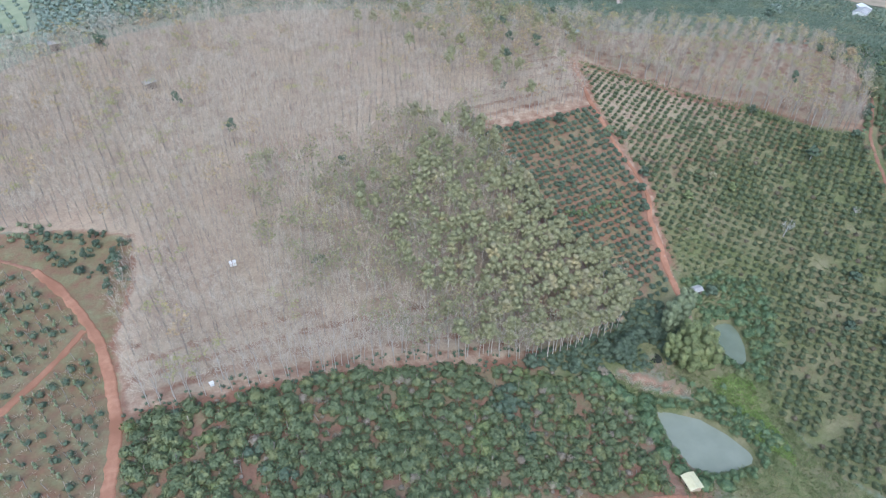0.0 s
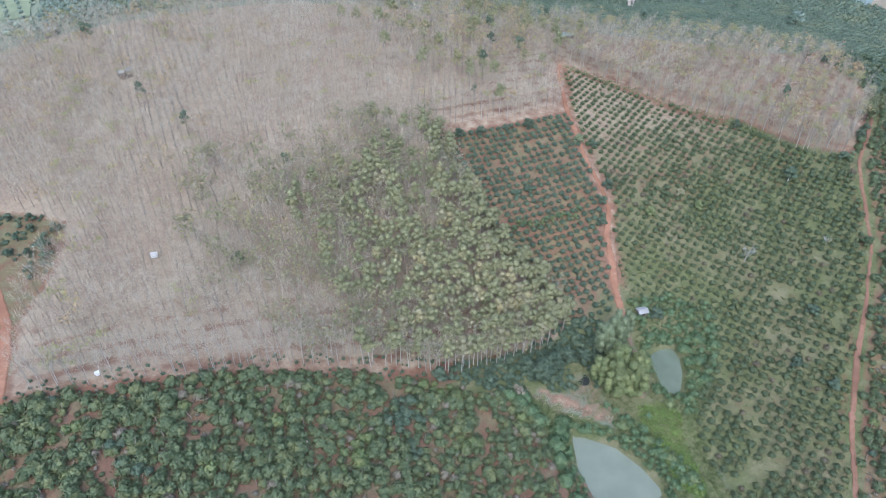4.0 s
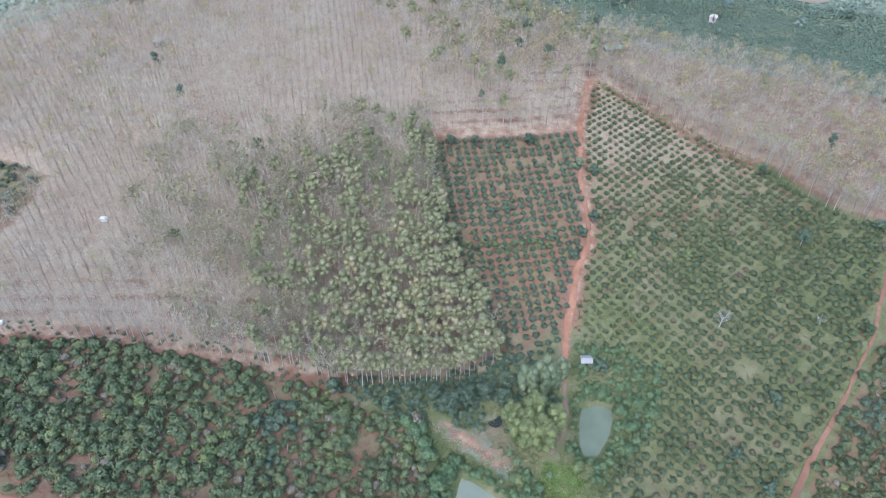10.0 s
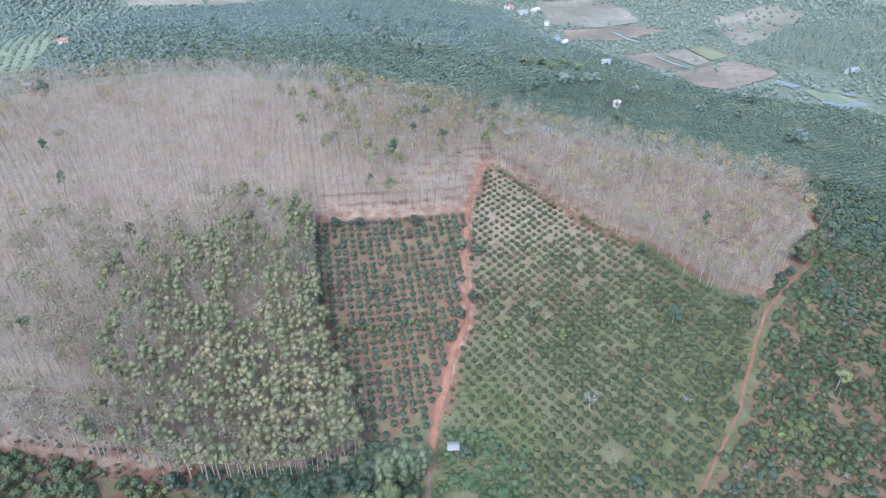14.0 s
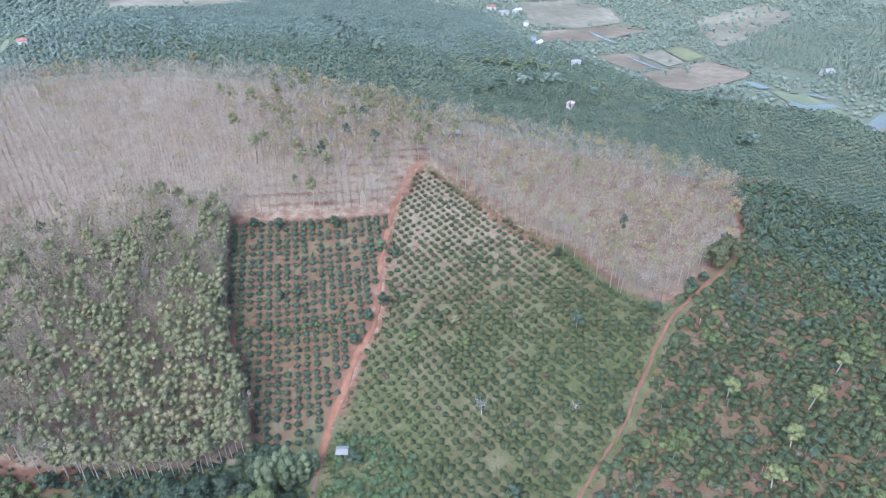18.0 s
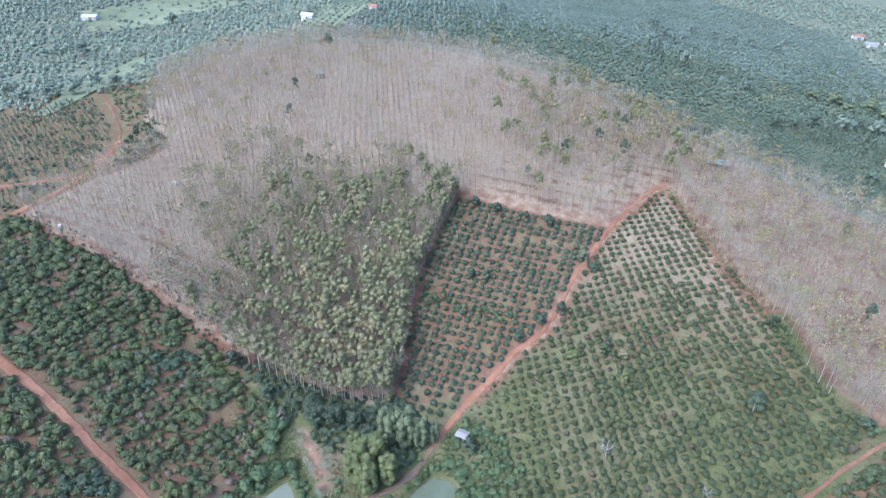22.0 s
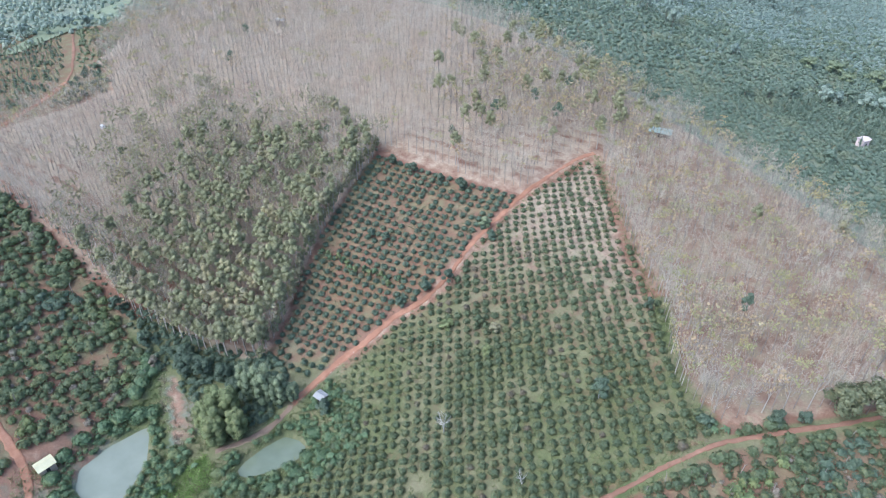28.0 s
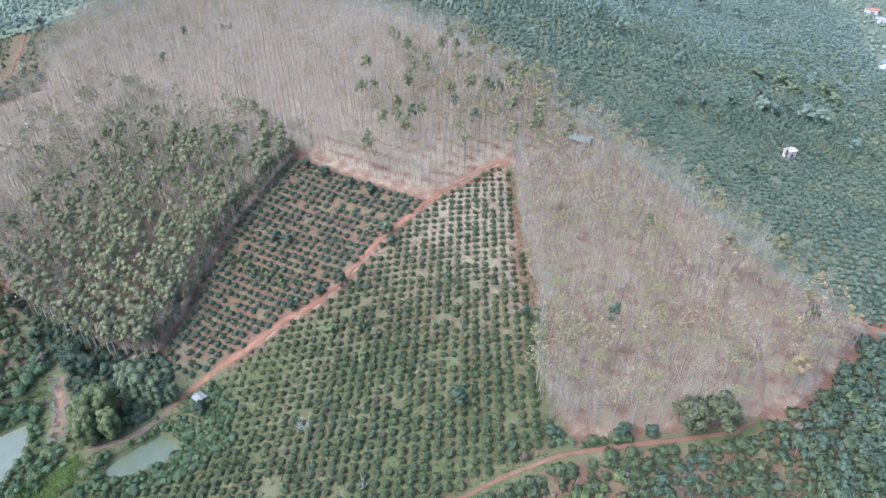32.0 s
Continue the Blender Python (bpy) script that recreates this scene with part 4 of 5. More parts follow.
stuff("coffee_bushes", lay(BUSHES_FAR, vx[dim], vy[dim], r, 0.85, 1.25), HAZED_VALLEY_LEAF, "valley plots of coffee bushes, slightly paled for haze", "bushes")
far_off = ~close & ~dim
stuff("coffee_bushes", lay(BUSHES_FAR, vx[far_off], vy[far_off], r, 0.85, 1.25), HAZED_FAR_LEAF, "wide far plots of coffee bushes in haze-blued green", "bushes")
pole_x, pole_y = grid_points(FIELD_W, 2.9, 2.9, 25, r, 0.3, 0.1)
keep = clear_of(pole_x, pole_y, ROADS, 3.0)
pole_x, pole_y = pole_x[keep], pole_y[keep]
low = r.random(len(pole_x)) < 0.38
stuff("young_bushes", lay(BUSHES_MID, pole_x[low] + 0.8, pole_y[low], r, 0.42, 0.85), COFFEE_BLUE, "scattered young dark bushes between poles", "bushes")

# ---- single trees and shrubs ----
r = np.random.default_rng(41)


def lobes_for(r, high, wide, low, n):
    """Lobes of a crown between the heights low and high."""
    out = [(0.0, 0.0, low + (high - low) * 0.66, wide * 0.5, (high - low) * 0.34)]
    for i in range(n):
        a, k = i * 2.4 + r.uniform(-0.4, 0.4), (i + r.uniform(0.2, 0.8)) / n * 0.62 + 0.2
        d = wide * r.uniform(0.5, 0.72) * (1.12 - 0.6 * k)
        out.append((d * math.cos(a), d * math.sin(a), low + (high - low) * k, wide * r.uniform(0.3, 0.44), (high - low) * r.uniform(0.15, 0.22)))
    return out


def tree(name, x, y, high, wide, leaf_mat, label, category="tree", low=None, lobes=7, n=420, leaf=0.55, bark=DARK_BARK, group="", thick=0.2, lean=0.0):
    """A tree: tapered trunk with limbs, and a crown of leaf clumps with gaps."""
    low = high * 0.25 if low is None else low
    ob = thing(name, x, y, gz(x, y) - 0.05, label, category, group, r.uniform(0, 360))
    wood, twigs, _ = limbs_form(r, high * 0.93, max(low * 1.3, high * 0.3), 0.85, wide * 0.7, 5, 2, 1, thick)
    part("trunk", mesh_from("trunk", *join([wood, twigs]), bark, True), ob)
    part("crown", mesh_from("crown", *crown_form(r, lobes_for(r, high, wide, low, lobes), n, leaf), leaf_mat), ob)
    if lean:
        ob.matrix_basis = ob.matrix_basis @ pose(0, 0, 0, lean, 0, 0)
    return ob


def bare_tree(x, y, high, label, bark=WHITE_BARK, reach=2.4, subs=6):
    ob = thing("bare_tree", x, y, gz(x, y), label, "tree", turn=r.uniform(0, 360))
    wood, twigs, _ = limbs_form(r, high, high * 0.3, 0.8, reach, 7, subs, 5, 0.2, 0.03)
    part("trunk", mesh_from("trunk", *wood, bark, True), ob)
    part("crown", mesh_from("crown", *twigs, bark), ob, "white leafless twigs")
    return ob


def shrub(name, x, y, wide, high, mat, label, category="shrub", n=120, leaf=0.6, group=""):
    ob = new(name, mesh_from(name, *bush_form(r, wide, high, n, leaf), mat))
    ob.matrix_basis = pose(x, y, gz(x, y) - 0.05, 0, 0, r.uniform(0, 360))
    return tagged(ob, label, category, group)


def banana_meshes(r, n=8):
    stem = tube([(0, 0, -0.2), (0.05, 0.03, 1.2), (0.08, 0.02, 2.3)], [0.17, 0.14, 0.09], 6)
    leaves = []
    for i in range(n):
        a, up, ln = i * 2.4 + r.uniform(-0.3, 0.3), r.uniform(0.5, 1.3), r.uniform(1.7, 2.4)
        d, side = np.array((math.cos(a), math.sin(a), 0)), np.array((-math.sin(a), math.cos(a), 0))
        v = []
        for k in range(6):
            s = k / 5
            mid = np.array((0.08, 0.02, 2.2)) + d * ln * s * 0.9 + np.array((0, 0, up * s * 1.3 - 1.9 * s * s))
            w = 0.42 * math.sin(math.pi * min(0.12 + s * 0.86, 1)) ** 0.7
            v += [mid - side * w - (0, 0, 0.12 * w), mid, mid + side * w - (0, 0, 0.12 * w)]
        f = []
        for k in range(5):
            for c in (0, 1):
                p = k * 3 + c
                f += [(p, p + 1, p + 4), (p, p + 4, p + 3)]
        leaves.append((np.array(v), np.array(f)))
    return mesh_from("stem", *stem, BAMBOO, True), [mesh_from("leaf", *l, BANANA, True) for l in leaves]


banana_kinds = []
for _ in range(3):
    ob = tagged(new("banana_plant"), "banana plant with long arching green leaves", "banana plant", "banana plants by the ponds")
    stem, leaves = banana_meshes(r)
    part("stem", stem, ob)
    for l in leaves:
        part("leaf", l, ob)
    banana_kinds.append(ob)
spots = [(0, 117), (-5, 115.5), (4.5, 119), (-1.5, 113.5), (-10, 99), (-7.5, 96), (-12, 101), (-4.5, 91), (-1.5, 95), (22, 123), (24.5, 119), (27, 124), (21, 127), (29, 118), (25, 113), (31, 122), (27, 109), (23.5, 105), (108, 165.5), (110, 166.8), (107, 167.5), (33, 127), (19, 124.5), (-3, 82), (-0.5, 77)]
for i, (x, y) in enumerate(spots):
    m = pose(x, y, gz(x, y), 0, 0, r.uniform(0, 360)) @ Matrix.Scale(r.uniform(0.5, 0.72), 4)
    if i < 3:
        banana_kinds[i].matrix_basis = m
    else:
        copy_thing(banana_kinds[i % 3], Matrix.Identity(4)).matrix_basis = m

# the hollow by the ponds


def billow_tree(x, y, high, wide, leaf_mat, label, group, n=3000):
    """A tall tree whose crown hangs in rounded billows from top to foot, parted by shaded clefts."""
    ob = thing("broadleaf_tree", x, y, gz(x, y) - 0.05, label, "tree", group, r.uniform(0, 360))
    wood, twigs, _ = limbs_form(r, high * 0.9, high * 0.35, 0.7, wide * 0.6, 6, 2, 1, 0.24)
    part("trunk", mesh_from("trunk", *join([wood, twigs]), DARK_BARK, True), ob)
    lobes = [(0, 0, high * 0.55, wide * 0.6, high * 0.4)]
    for k in range(5):
        a = k * 1.2566 + r.uniform(-0.25, 0.25)
        d, top = wide * r.uniform(0.45, 0.62), high * r.uniform(0.7, 0.98)
        for j in range(4):
            q = j / 3
            b, out = a + r.normal(0, 0.2), d * (0.7 + 0.5 * math.sin(math.pi * min(q * 0.8 + 0.15, 1)))
            lobes.append((out * math.cos(b), out * math.sin(b), top * (0.9 - 0.66 * q), wide * r.uniform(0.33, 0.43), high * r.uniform(0.11, 0.15)))
    part("crown", mesh_from("crown", *crown_form(r, lobes, n, 0.36, 0.85, 0.9), leaf_mat), ob)
    return ob


for x, y, h, w in ((-2.5, 103.5, 13, 4.0), (-8, 105, 14, 4.2), (1, 108.5, 12.5, 3.4), (-5.5, 110.5, 16, 4.2), (-11, 109.5, 11, 3.2)):
    billow_tree(x, y, h, w, BAMBOO, "tall light green tree with billowing crown by the pond", "light green trees between the ponds")
for x, y, h, w in ((-6.5, 119, 15, 3.4), (-2, 120.5, 16, 3.8), (2, 122.5, 12.5, 3.0), (4.6, 125.5, 8, 2.2)):
    billow_tree(x, y, h, w, SAGE, "tall grey-green tree above the small pond", "grey-green trees above the small pond", 2000)
for x, y, h, w in ((-29.5, 112.3, 8.5, 4.4), (-24.5, 115, 8.0, 3.8), (-19, 118, 6.0, 3.2), (-33, 115.5, 6.0, 3.0), (-13, 117.5, 5.0, 2.8)):
    tree("dark_tree", x, y, h, w, DARK_LEAF, "dense dark green tree in the damp hollow", low=0.3, lobes=14, n=1500, leaf=0.42)
tree("dark_tree", -61, 110.5, 5.8, 3.0, DARK_LEAF, "dark bluish tree at the edge of the coffee plot", low=0.6, lobes=6, n=420)
tree("dark_tree", 15.8, 127.6, 4.8, 2.7, DARK_LEAF, "dark rounded tree beside the small shed", low=0.4, lobes=6, n=400)
tree("small_tree", -46, 110, 5.0, 2.6, COFFEE_BLUE, "bushy tree at the wood's damp edge", low=0.8, n=300)
tree("small_tree", -38, 107, 4.2, 2.2, DRY_SHRUB, "half-bare pale shrubby tree", low=0.6, n=140, leaf=0.35, bark=BARK)
for x, y, w, h in ((-29, 95, 3.0, 3.2), (-32, 91, 3.0, 3.4), (-32.5, 86, 2.6, 2.8), (-33, 80, 2.4, 2.6), (-32, 74, 2.2, 2.4), (-27, 98, 2.6, 2.6), (-28, 68.5, 2.2, 2.0), (-36, 101, 2.4, 2.4), (-38.5, 104, 2.4, 2.4), (-34.5, 98, 2.6, 2.8), (-41, 106.5, 2.2, 2.2), (-36.5, 105.5, 2.0, 2.2), (-22, 66.5, 2.0, 1.8)):
    shrub("leafy_shrub", x, y, w, h, BANANA, "large-leaved green shrub on the pond's bank", n=420, leaf=0.55, group="shrubs on the pond's bank")
for x, y, w, h in ((-10, 94, 2.2, 1.8), (-5, 88, 2.0, 1.7), (-1.5, 81, 2.0, 1.8), (1.5, 74, 1.8, 1.5), (6, 97, 1.8, 1.5), (21, 103, 2.2, 1.9), (23, 110, 2.4, 2.0), (21, 116, 2.2, 2.0), (16, 122, 2.4, 2.1), (12.5, 123, 2.0, 1.8), (26, 117, 2.6, 2.2), (29, 113, 2.4, 2.0)):
    shrub("leafy_shrub", x, y, w, h, BAMBOO if y < 100 else BANANA, "low green shrub on the pond's bank", n=300, leaf=0.4, group="low shrubs by the ponds")

# trees along the path and in the plots
for x, y, h, w, m, what in (
    (11.3, 166, 4.2, 2.4, DARK_LEAF, "round dark green tree beside the red path"),
    (19, 180.3, 5.2, 2.4, DARK_LEAF, "tall dark green tree beside the red path"),
    (15, 174.5, 4.0, 2.1, COFFEE_BLUE, "grey-green tree beside the red path"),
    (16, 204.5, 4.6, 2.4, SAGE, "slender pale green tree beside the red path"),
    (21, 201, 3.6, 1.8, COFFEE_BLUE, "greyish small tree beside the red path"),
    (-31.5, 210.5, 4.6, 2.1, DARK_LEAF, "dark bluish tree at the top of the coffee plot"),
    (-22.6, 212.0, 4.4, 2.4, DARK_LEAF, "broad dark tree at the top of the coffee plot"),
    (-11.4, 214, 3.0, 1.6, DARK_LEAF, "slim dark tree at the top of the coffee plot"),
    (-2, 214.6, 5.0, 2.4, DARK_LEAF, "tall dark tree at the top of the coffee plot"),
    (-11, 183.6, 3.4, 1.9, COFFEE_BLUE, "blue-green small tree among coffee bushes"),
    (-16.2, 181.9, 3.4, 1.8, COFFEE_BLUE, "blue-green small tree among coffee bushes"),
    (38, 171, 3.8, 2.0, COFFEE, "bright green small tree among coffee bushes"),
    (30, 166, 3.6, 2.4, BAMBOO, "light green small tree in the weedy plot"),
    (47, 163, 4.2, 1.8, BAMBOO, "yellow-green slender tree in the plot"),
    (44, 171, 3.2, 2.0, RUBBER_PALE, "yellowing small tree in the plot"),
    (118, 174.8, 4.2, 2.4, DARK_LEAF, "round clipped dark tree beside the red road"),
    (123, 178.4, 3.6, 2.0, DARK_LEAF, "small round dark tree beside the red road"),
    (105.5, 166.5, 3.2, 2.2, COFFEE_BLUE, "dark bush at the corner of the bare wood"),
    (88, 128, 3.6, 2.2, COFFEE, "leafy tree among coffee bushes near the road"),
    (60, 112, 4.0, 2.4, COFFEE_BLUE, "dark spreading tree among coffee bushes"),
    (47, 98, 3.8, 2.3, DARK_LEAF, "dark bushy tree among coffee bushes"),
    (52, 88, 3.6, 2.2, COFFEE_BLUE, "dark bushy tree among coffee bushes"),
):
    tree("small_tree", x, y, h, w, m, what, low=0.3, lobes=7, n=620, leaf=0.4)
tree("conical_tree", 78.5, 195, 5.2, 1.5, DARK_LEAF, "narrow dark tree at the wood's edge", low=0.3, lobes=7, n=260, leaf=0.42)
tree("shade_tree", 81.2, 162.5, 7.0, 2.7, COFFEE_BLUE, "blue-green tree with white trunk above the coffee", low=2.0, lobes=7, n=430, bark=WHITE_BARK)
bare_tree(51.8, 137.5, 8.0, "white leafless tree standing in the coffee plot")
bare_tree(78, 133.5, 3.6, "low dead tree with white twigs", reach=1.6, subs=4)
for x, y, h in ((116.3, 131, 8.0), (135, 126, 8.5), (126, 114.5, 8.0), (118, 104, 7.5), (147, 138, 7.5)):
    tree("shade_tree", x, y, h, 2.7, SHADE_LEAF, "yellow-green shade tree on a bare white trunk", low=h * 0.5, lobes=7, n=420, leaf=0.5, bark=WHITE_BARK, group="shade trees in the coffee plot", lean=6)
for x, y, h, w in ((128.5, 185.8, 9.0, 4.8), (133.5, 189.2, 9.5, 5.0)):
    tree("evergreen_tree", x, y, h, w, OLIVE, "broad olive green tree at the corner of the bare wood", low=1.8, lobes=12, n=1300, leaf=0.55)
tree("rusty_tree", 138.8, 238, 6, 2.6, BROWN_LEAF, "small tree with dull red-brown leaves in the bare wood", low=2.5, lobes=6, n=260, leaf=0.45, bark=BARK)
tree("rusty_tree", 142.5, 212, 12, 3.4, RUBBER_RUST, "tree with sparse orange-brown leaves at the wood's edge", low=5.5, lobes=7, n=320, leaf=0.45, bark=BARK)
for x, y in ((145, 206), (146, 218), (148, 231), (143, 240), (150, 238), (106, 171), (102, 176), (97, 181), (112, 174)):
    bare_tree(x, y, 12.0, "big leafless tree with pale spreading limbs", BARK, 3.0, 5)
# taller light plants across the left plot
for i in range(15):
    x = -26 + 2.2 * i
    tree("young_tree", x, 167.5 + 0.5 * i * 0.6 + r.normal(0, 0.8), r.uniform(2.6, 3.8), 1.3, BAMBOO if i % 2 else BANANA, "young light green tree among coffee bushes", low=0.5, lobes=4, n=110, leaf=0.45, group="young trees across the coffee plot")
# young trees closing the wood's edge towards the coffee plot
p = np.array(FOREST[7:12], float)
d = np.r_[0, np.cumsum(np.hypot(*np.diff(p, axis=0).T))]
for k in np.arange(2.0, d[-1] - 1, 2.2):
    x, y = np.interp(k, d, p[:, 0]) + r.normal(-0.6, 0.6), np.interp(k, d, p[:, 1]) + r.normal(0, 0.5)
    tree("young_tree", x, y, r.uniform(4.5, 9.0), r.uniform(1.4, 2.1), RUBBER_GREEN if r.random() < 0.35 else RUBBER_PALE, "young rubber tree with leafy low crown", low=1.2, lobes=7, n=190, leaf=0.42, bark=EDGE_BARK, group="young rubber trees at the edge of the wood", thick=0.1)
# odd trees standing in the rubber wood
for x, y, h, w, m in ((-96.5, 189, 10.5, 2.2, DARK_LEAF), (-175, 292, 14, 3.6, COFFEE_BLUE), (-12, 248, 13, 2.6, DARK_LEAF), (-20, 232, 8, 1.6, COFFEE_BLUE), (8, 262, 12, 3.0, COFFEE_BLUE), (-60, 205, 8, 1.8, COFFEE_BLUE), (-130, 214, 11, 2.0, COFFEE_BLUE), (-147, 236, 12, 2.2, COFFEE_BLUE), (101, 200.5, 12, 2.0, COFFEE_BLUE), (90, 240, 13, 2.4, RUBBER_GREEN), (112, 246, 13, 3.2, RUBBER_PALE), (-113, 149, 6, 2.4, COFFEE), (-167, 160, 5, 2.6, COFFEE_BLUE)):
    tree("evergreen_tree", x, y, h, w, m, "dark green tree among leafless rubber trees", low=h * 0.5, lobes=5, n=210, leaf=0.5, bark=BARK)
mx, my = grid_points(MIXED_WOOD, 15, 13, 20, r, 4.5, 0.25)
for x, y in zip(mx, my):
    tree("evergreen_tree", x, y, r.uniform(10.5, 13), r.uniform(1.8, 2.7), DARK_LEAF if r.random() < 0.12 else RUBBER_GREEN, "dark green leafy tree among rusty rubber trees", low=7.5, lobes=6, n=260, leaf=0.5, bark=BARK, group="leafy trees in the rusty part of the wood")
for x, y in ((-184, 169), (-173, 171), (-177, 160.5), (-191, 177), (-171, 159), (-181, 178), (-168, 164), (-187, 173.5), (-176, 167), (-169.5, 152), (-166, 170), (-181, 165), (-174, 176), (-188, 181), (-166, 157)):
    tree("young_tree", x, y, r.uniform(2.6, 3.6), 1.7, DARK_LEAF, "dark young tree beside the curved road", low=0.3, lobes=4, n=150, leaf=0.45, group="dark young trees beside the curved road")

# ---- grass, weeds, poles ----
HOLLOW = [(-36, 62), (-34, 80), (-34, 97), (-40, 104), (-20, 112), (0, 128), (10, 136), (24, 134), (34, 124), (27, 108), (18, 96), (12, 88), (11, 72), (12, 58), (6, 50), (-20, 52)]
gx, gy = grid_points(HOLLOW, 0.85, 0.85, 10, r, 0.4, 0.25)
keep = (off_line(gx, gy, [(-33, 108.5), (-21, 102), (-12, 95.2)]) > 3) & (off_poly(gx, gy, POND_A) > 0.0) & (off_poly(gx, gy, POND_B) > 0.0) & clear_of(gx, gy, [PATH_LINE], 1.9)
gx, gy = gx[keep], gy[keep]
TUFTS = []
for _ in range(5):
    n = 9
    s = r.normal(0, 0.28, (n, 3)) * (1, 1, 0)
    TUFTS.append(ribbons(s, s * 2.0 + np.c_[r.normal(0, 0.15, (n, 2)), r.uniform(0.3, 0.75, n)], 0.09, r))
stuff("grass", lay(TUFTS, gx, gy, r, 0.7, 1.5), GRASS, "tall bright green grass in the damp hollow", "grass")
dx, dy = grid_points([(-37, 110), (-27, 106), (-20, 102), (-12, 98.5), (-10, 95.5), (-20, 97.5), (-27, 101), (-34, 105)], 1.0, 1.0, 30, r, 0.5)
DRY = leaf_material("dry_reeds", (0.25, 0.2, 0.145), (0.4, 0.33, 0.25), None, 3.0)
stuff("reeds", lay(TUFTS, dx, dy, r, 0.7, 1.4), DRY, "dry straw-coloured reeds on the bank", "reeds")
lx_, ly_ = grid_points([(-3, 99.5), (1, 97.5), (6.2, 98.2), (7, 92), (5.6, 84), (4.5, 72), (1, 66), (-3.2, 73), (-4.6, 84)], 0.5, 0.5, 12, r, 0.25)
stuff("grass", lay(TUFTS, lx_, ly_, r, 0.6, 1.3), LUSH, "bright yellow-green grass between the ponds", "grass")
# undergrowth of the hollow and the banks
ux, uy = grid_points([(-66, 112), (-44, 108), (-34, 104), (-24, 108), (-14, 106), (0, 112), (8, 120), (2, 128), (-6, 131), (-14, 132), (-32, 122), (-55, 116)], 1.6, 1.6, 15, r, 0.6, 0.1)
keep = clear_of(ux, uy, [PATH_LINE], 2.2) & (off_line(ux, uy, [(-33, 108.5), (-21, 100.5), (-12, 95.2)]) > 3) & (np.hypot(ux + 16, uy - 111) > 4)
stuff("undergrowth", lay(BUSHES, ux[keep], uy[keep], r, 0.5, 1.25), COFFEE_BLUE, "dark tangled undergrowth in the damp hollow", "undergrowth")
ux, uy = grid_points(HOLLOW, 1.7, 1.7, 25, r, 0.5, 0.1)
bank = np.minimum(off_poly(ux, uy, POND_A), off_poly(ux, uy, POND_B))
keep = clear_of(ux, uy, [PATH_LINE], 2.0) & (bank > 0.2) & ((bank < 3.2) | ((ux > 9) & (uy > 92)) | (off_line(ux, uy, [(-9, 94), (-4, 86), (1, 74)]) < 3.5))
stuff("undergrowth", lay(BUSHES, ux[keep], uy[keep], r, 0.5, 1.15), BANANA, "leafy green weeds and shrubs along the pond banks", "undergrowth")
ux, uy = grid_points([(-164, 100), (-164, 112), (-100, 117), (-57, 118), (-40, 118), (-40, 108), (-100, 108)], 1.6, 1.6, 10, r, 0.6, 0.45)
keep = (off_line(ux, uy, FOREST[:7]) < 4.5)
stuff("undergrowth", lay(BUSHES_MID, ux[keep], uy[keep], r, 0.2, 0.5), COFFEE_BLUE, "low weeds and seedlings along the foot of the wood", "undergrowth")
ux, uy = grid_points([(-195, 186), (-178, 181), (-164, 174), (-164, 150), (-169, 146), (-178, 160), (-189, 172)], 2.3, 2.3, 35, r, 0.6, 0.5)
keep = clear_of(ux, uy, [WEST_ROAD], 3.0)
stuff("undergrowth", lay(BUSHES_MID, ux[keep], uy[keep], r, 0.35, 0.8), COFFEE_BLUE, "low dark shrubs beside the curved road", "undergrowth")
ux, uy = grid_points([(-264, 208), (-228, 192), (-203, 178), (-182, 185), (-200, 191), (-246, 238), (-258, 232)], 2.8, 2.8, 25, r, 0.8, 0.2)
keep = clear_of(ux, uy, [WEST_ROAD], 2.2)
stuff("undergrowth", lay(BUSHES_MID, ux[keep], uy[keep], r, 0.35, 0.9), SAGE, "grey-green scrub between road and wood", "undergrowth")
# weeds on the open soil of the plots
for poly, count, turn, seed in ((FIELD_C, 1.35, 38, 1), (FIELD_A, 1.8, 11, 2), (FIELD_S, 1.9, 5, 3), (FIELD_E, 1.9, 42, 4)):
    rr = np.random.default_rng(seed)
    hx, hy = grid_points(poly, count, count, turn + 20, rr, 0.7, 0.35)
    keep = clear_of(hx, hy, ROADS, 1.8)
    stuff("weeds", lay(TUFTS, hx[keep], hy[keep], rr, 0.5, 1.1), GRASS if seed == 1 else COFFEE, "low weeds between the coffee bushes", "weeds")
    if seed > 2:
        dry = rr.random(len(hx)) < 0.22
        stuff("dry_shrubs", lay(BUSHES_FAR, hx[dry & keep], hy[dry & keep], rr, 0.25, 0.5), DRY_SHRUB, "low dry brown shrubs between the coffee bushes", "shrubs")
hx, hy = grid_points([(6, 126), (10, 137), (14, 150), (22, 158), (34, 152), (36, 140), (30, 130), (20, 128)], 0.9, 0.9, 0, r, 0.4, 0.3)
stuff("weeds", lay(TUFTS, hx, hy, r, 0.6, 1.2), GRASS, "low weeds on the open slope by the path", "weeds")

hx, hy = grid_points([(5, 40), (120, 40), (120, 262), (5, 262)], 1.1, 1.1, 8, r, 0.4, 0.2)
rim_c = off_poly(hx, hy, FIELD_C)
keep = (rim_c > -0.5) & (rim_c < 3.4) & clear_of(hx, hy, ROADS, 1.0) & (off_poly(hx, hy, FOREST) > -2.5) & clear_of(hx, hy, [PATH_LINE], 2.2)
stuff("weeds", lay(TUFTS, hx[keep], hy[keep], r, 0.6, 1.4), GRASS, "rough grass along the edge of the coffee plot", "weeds")


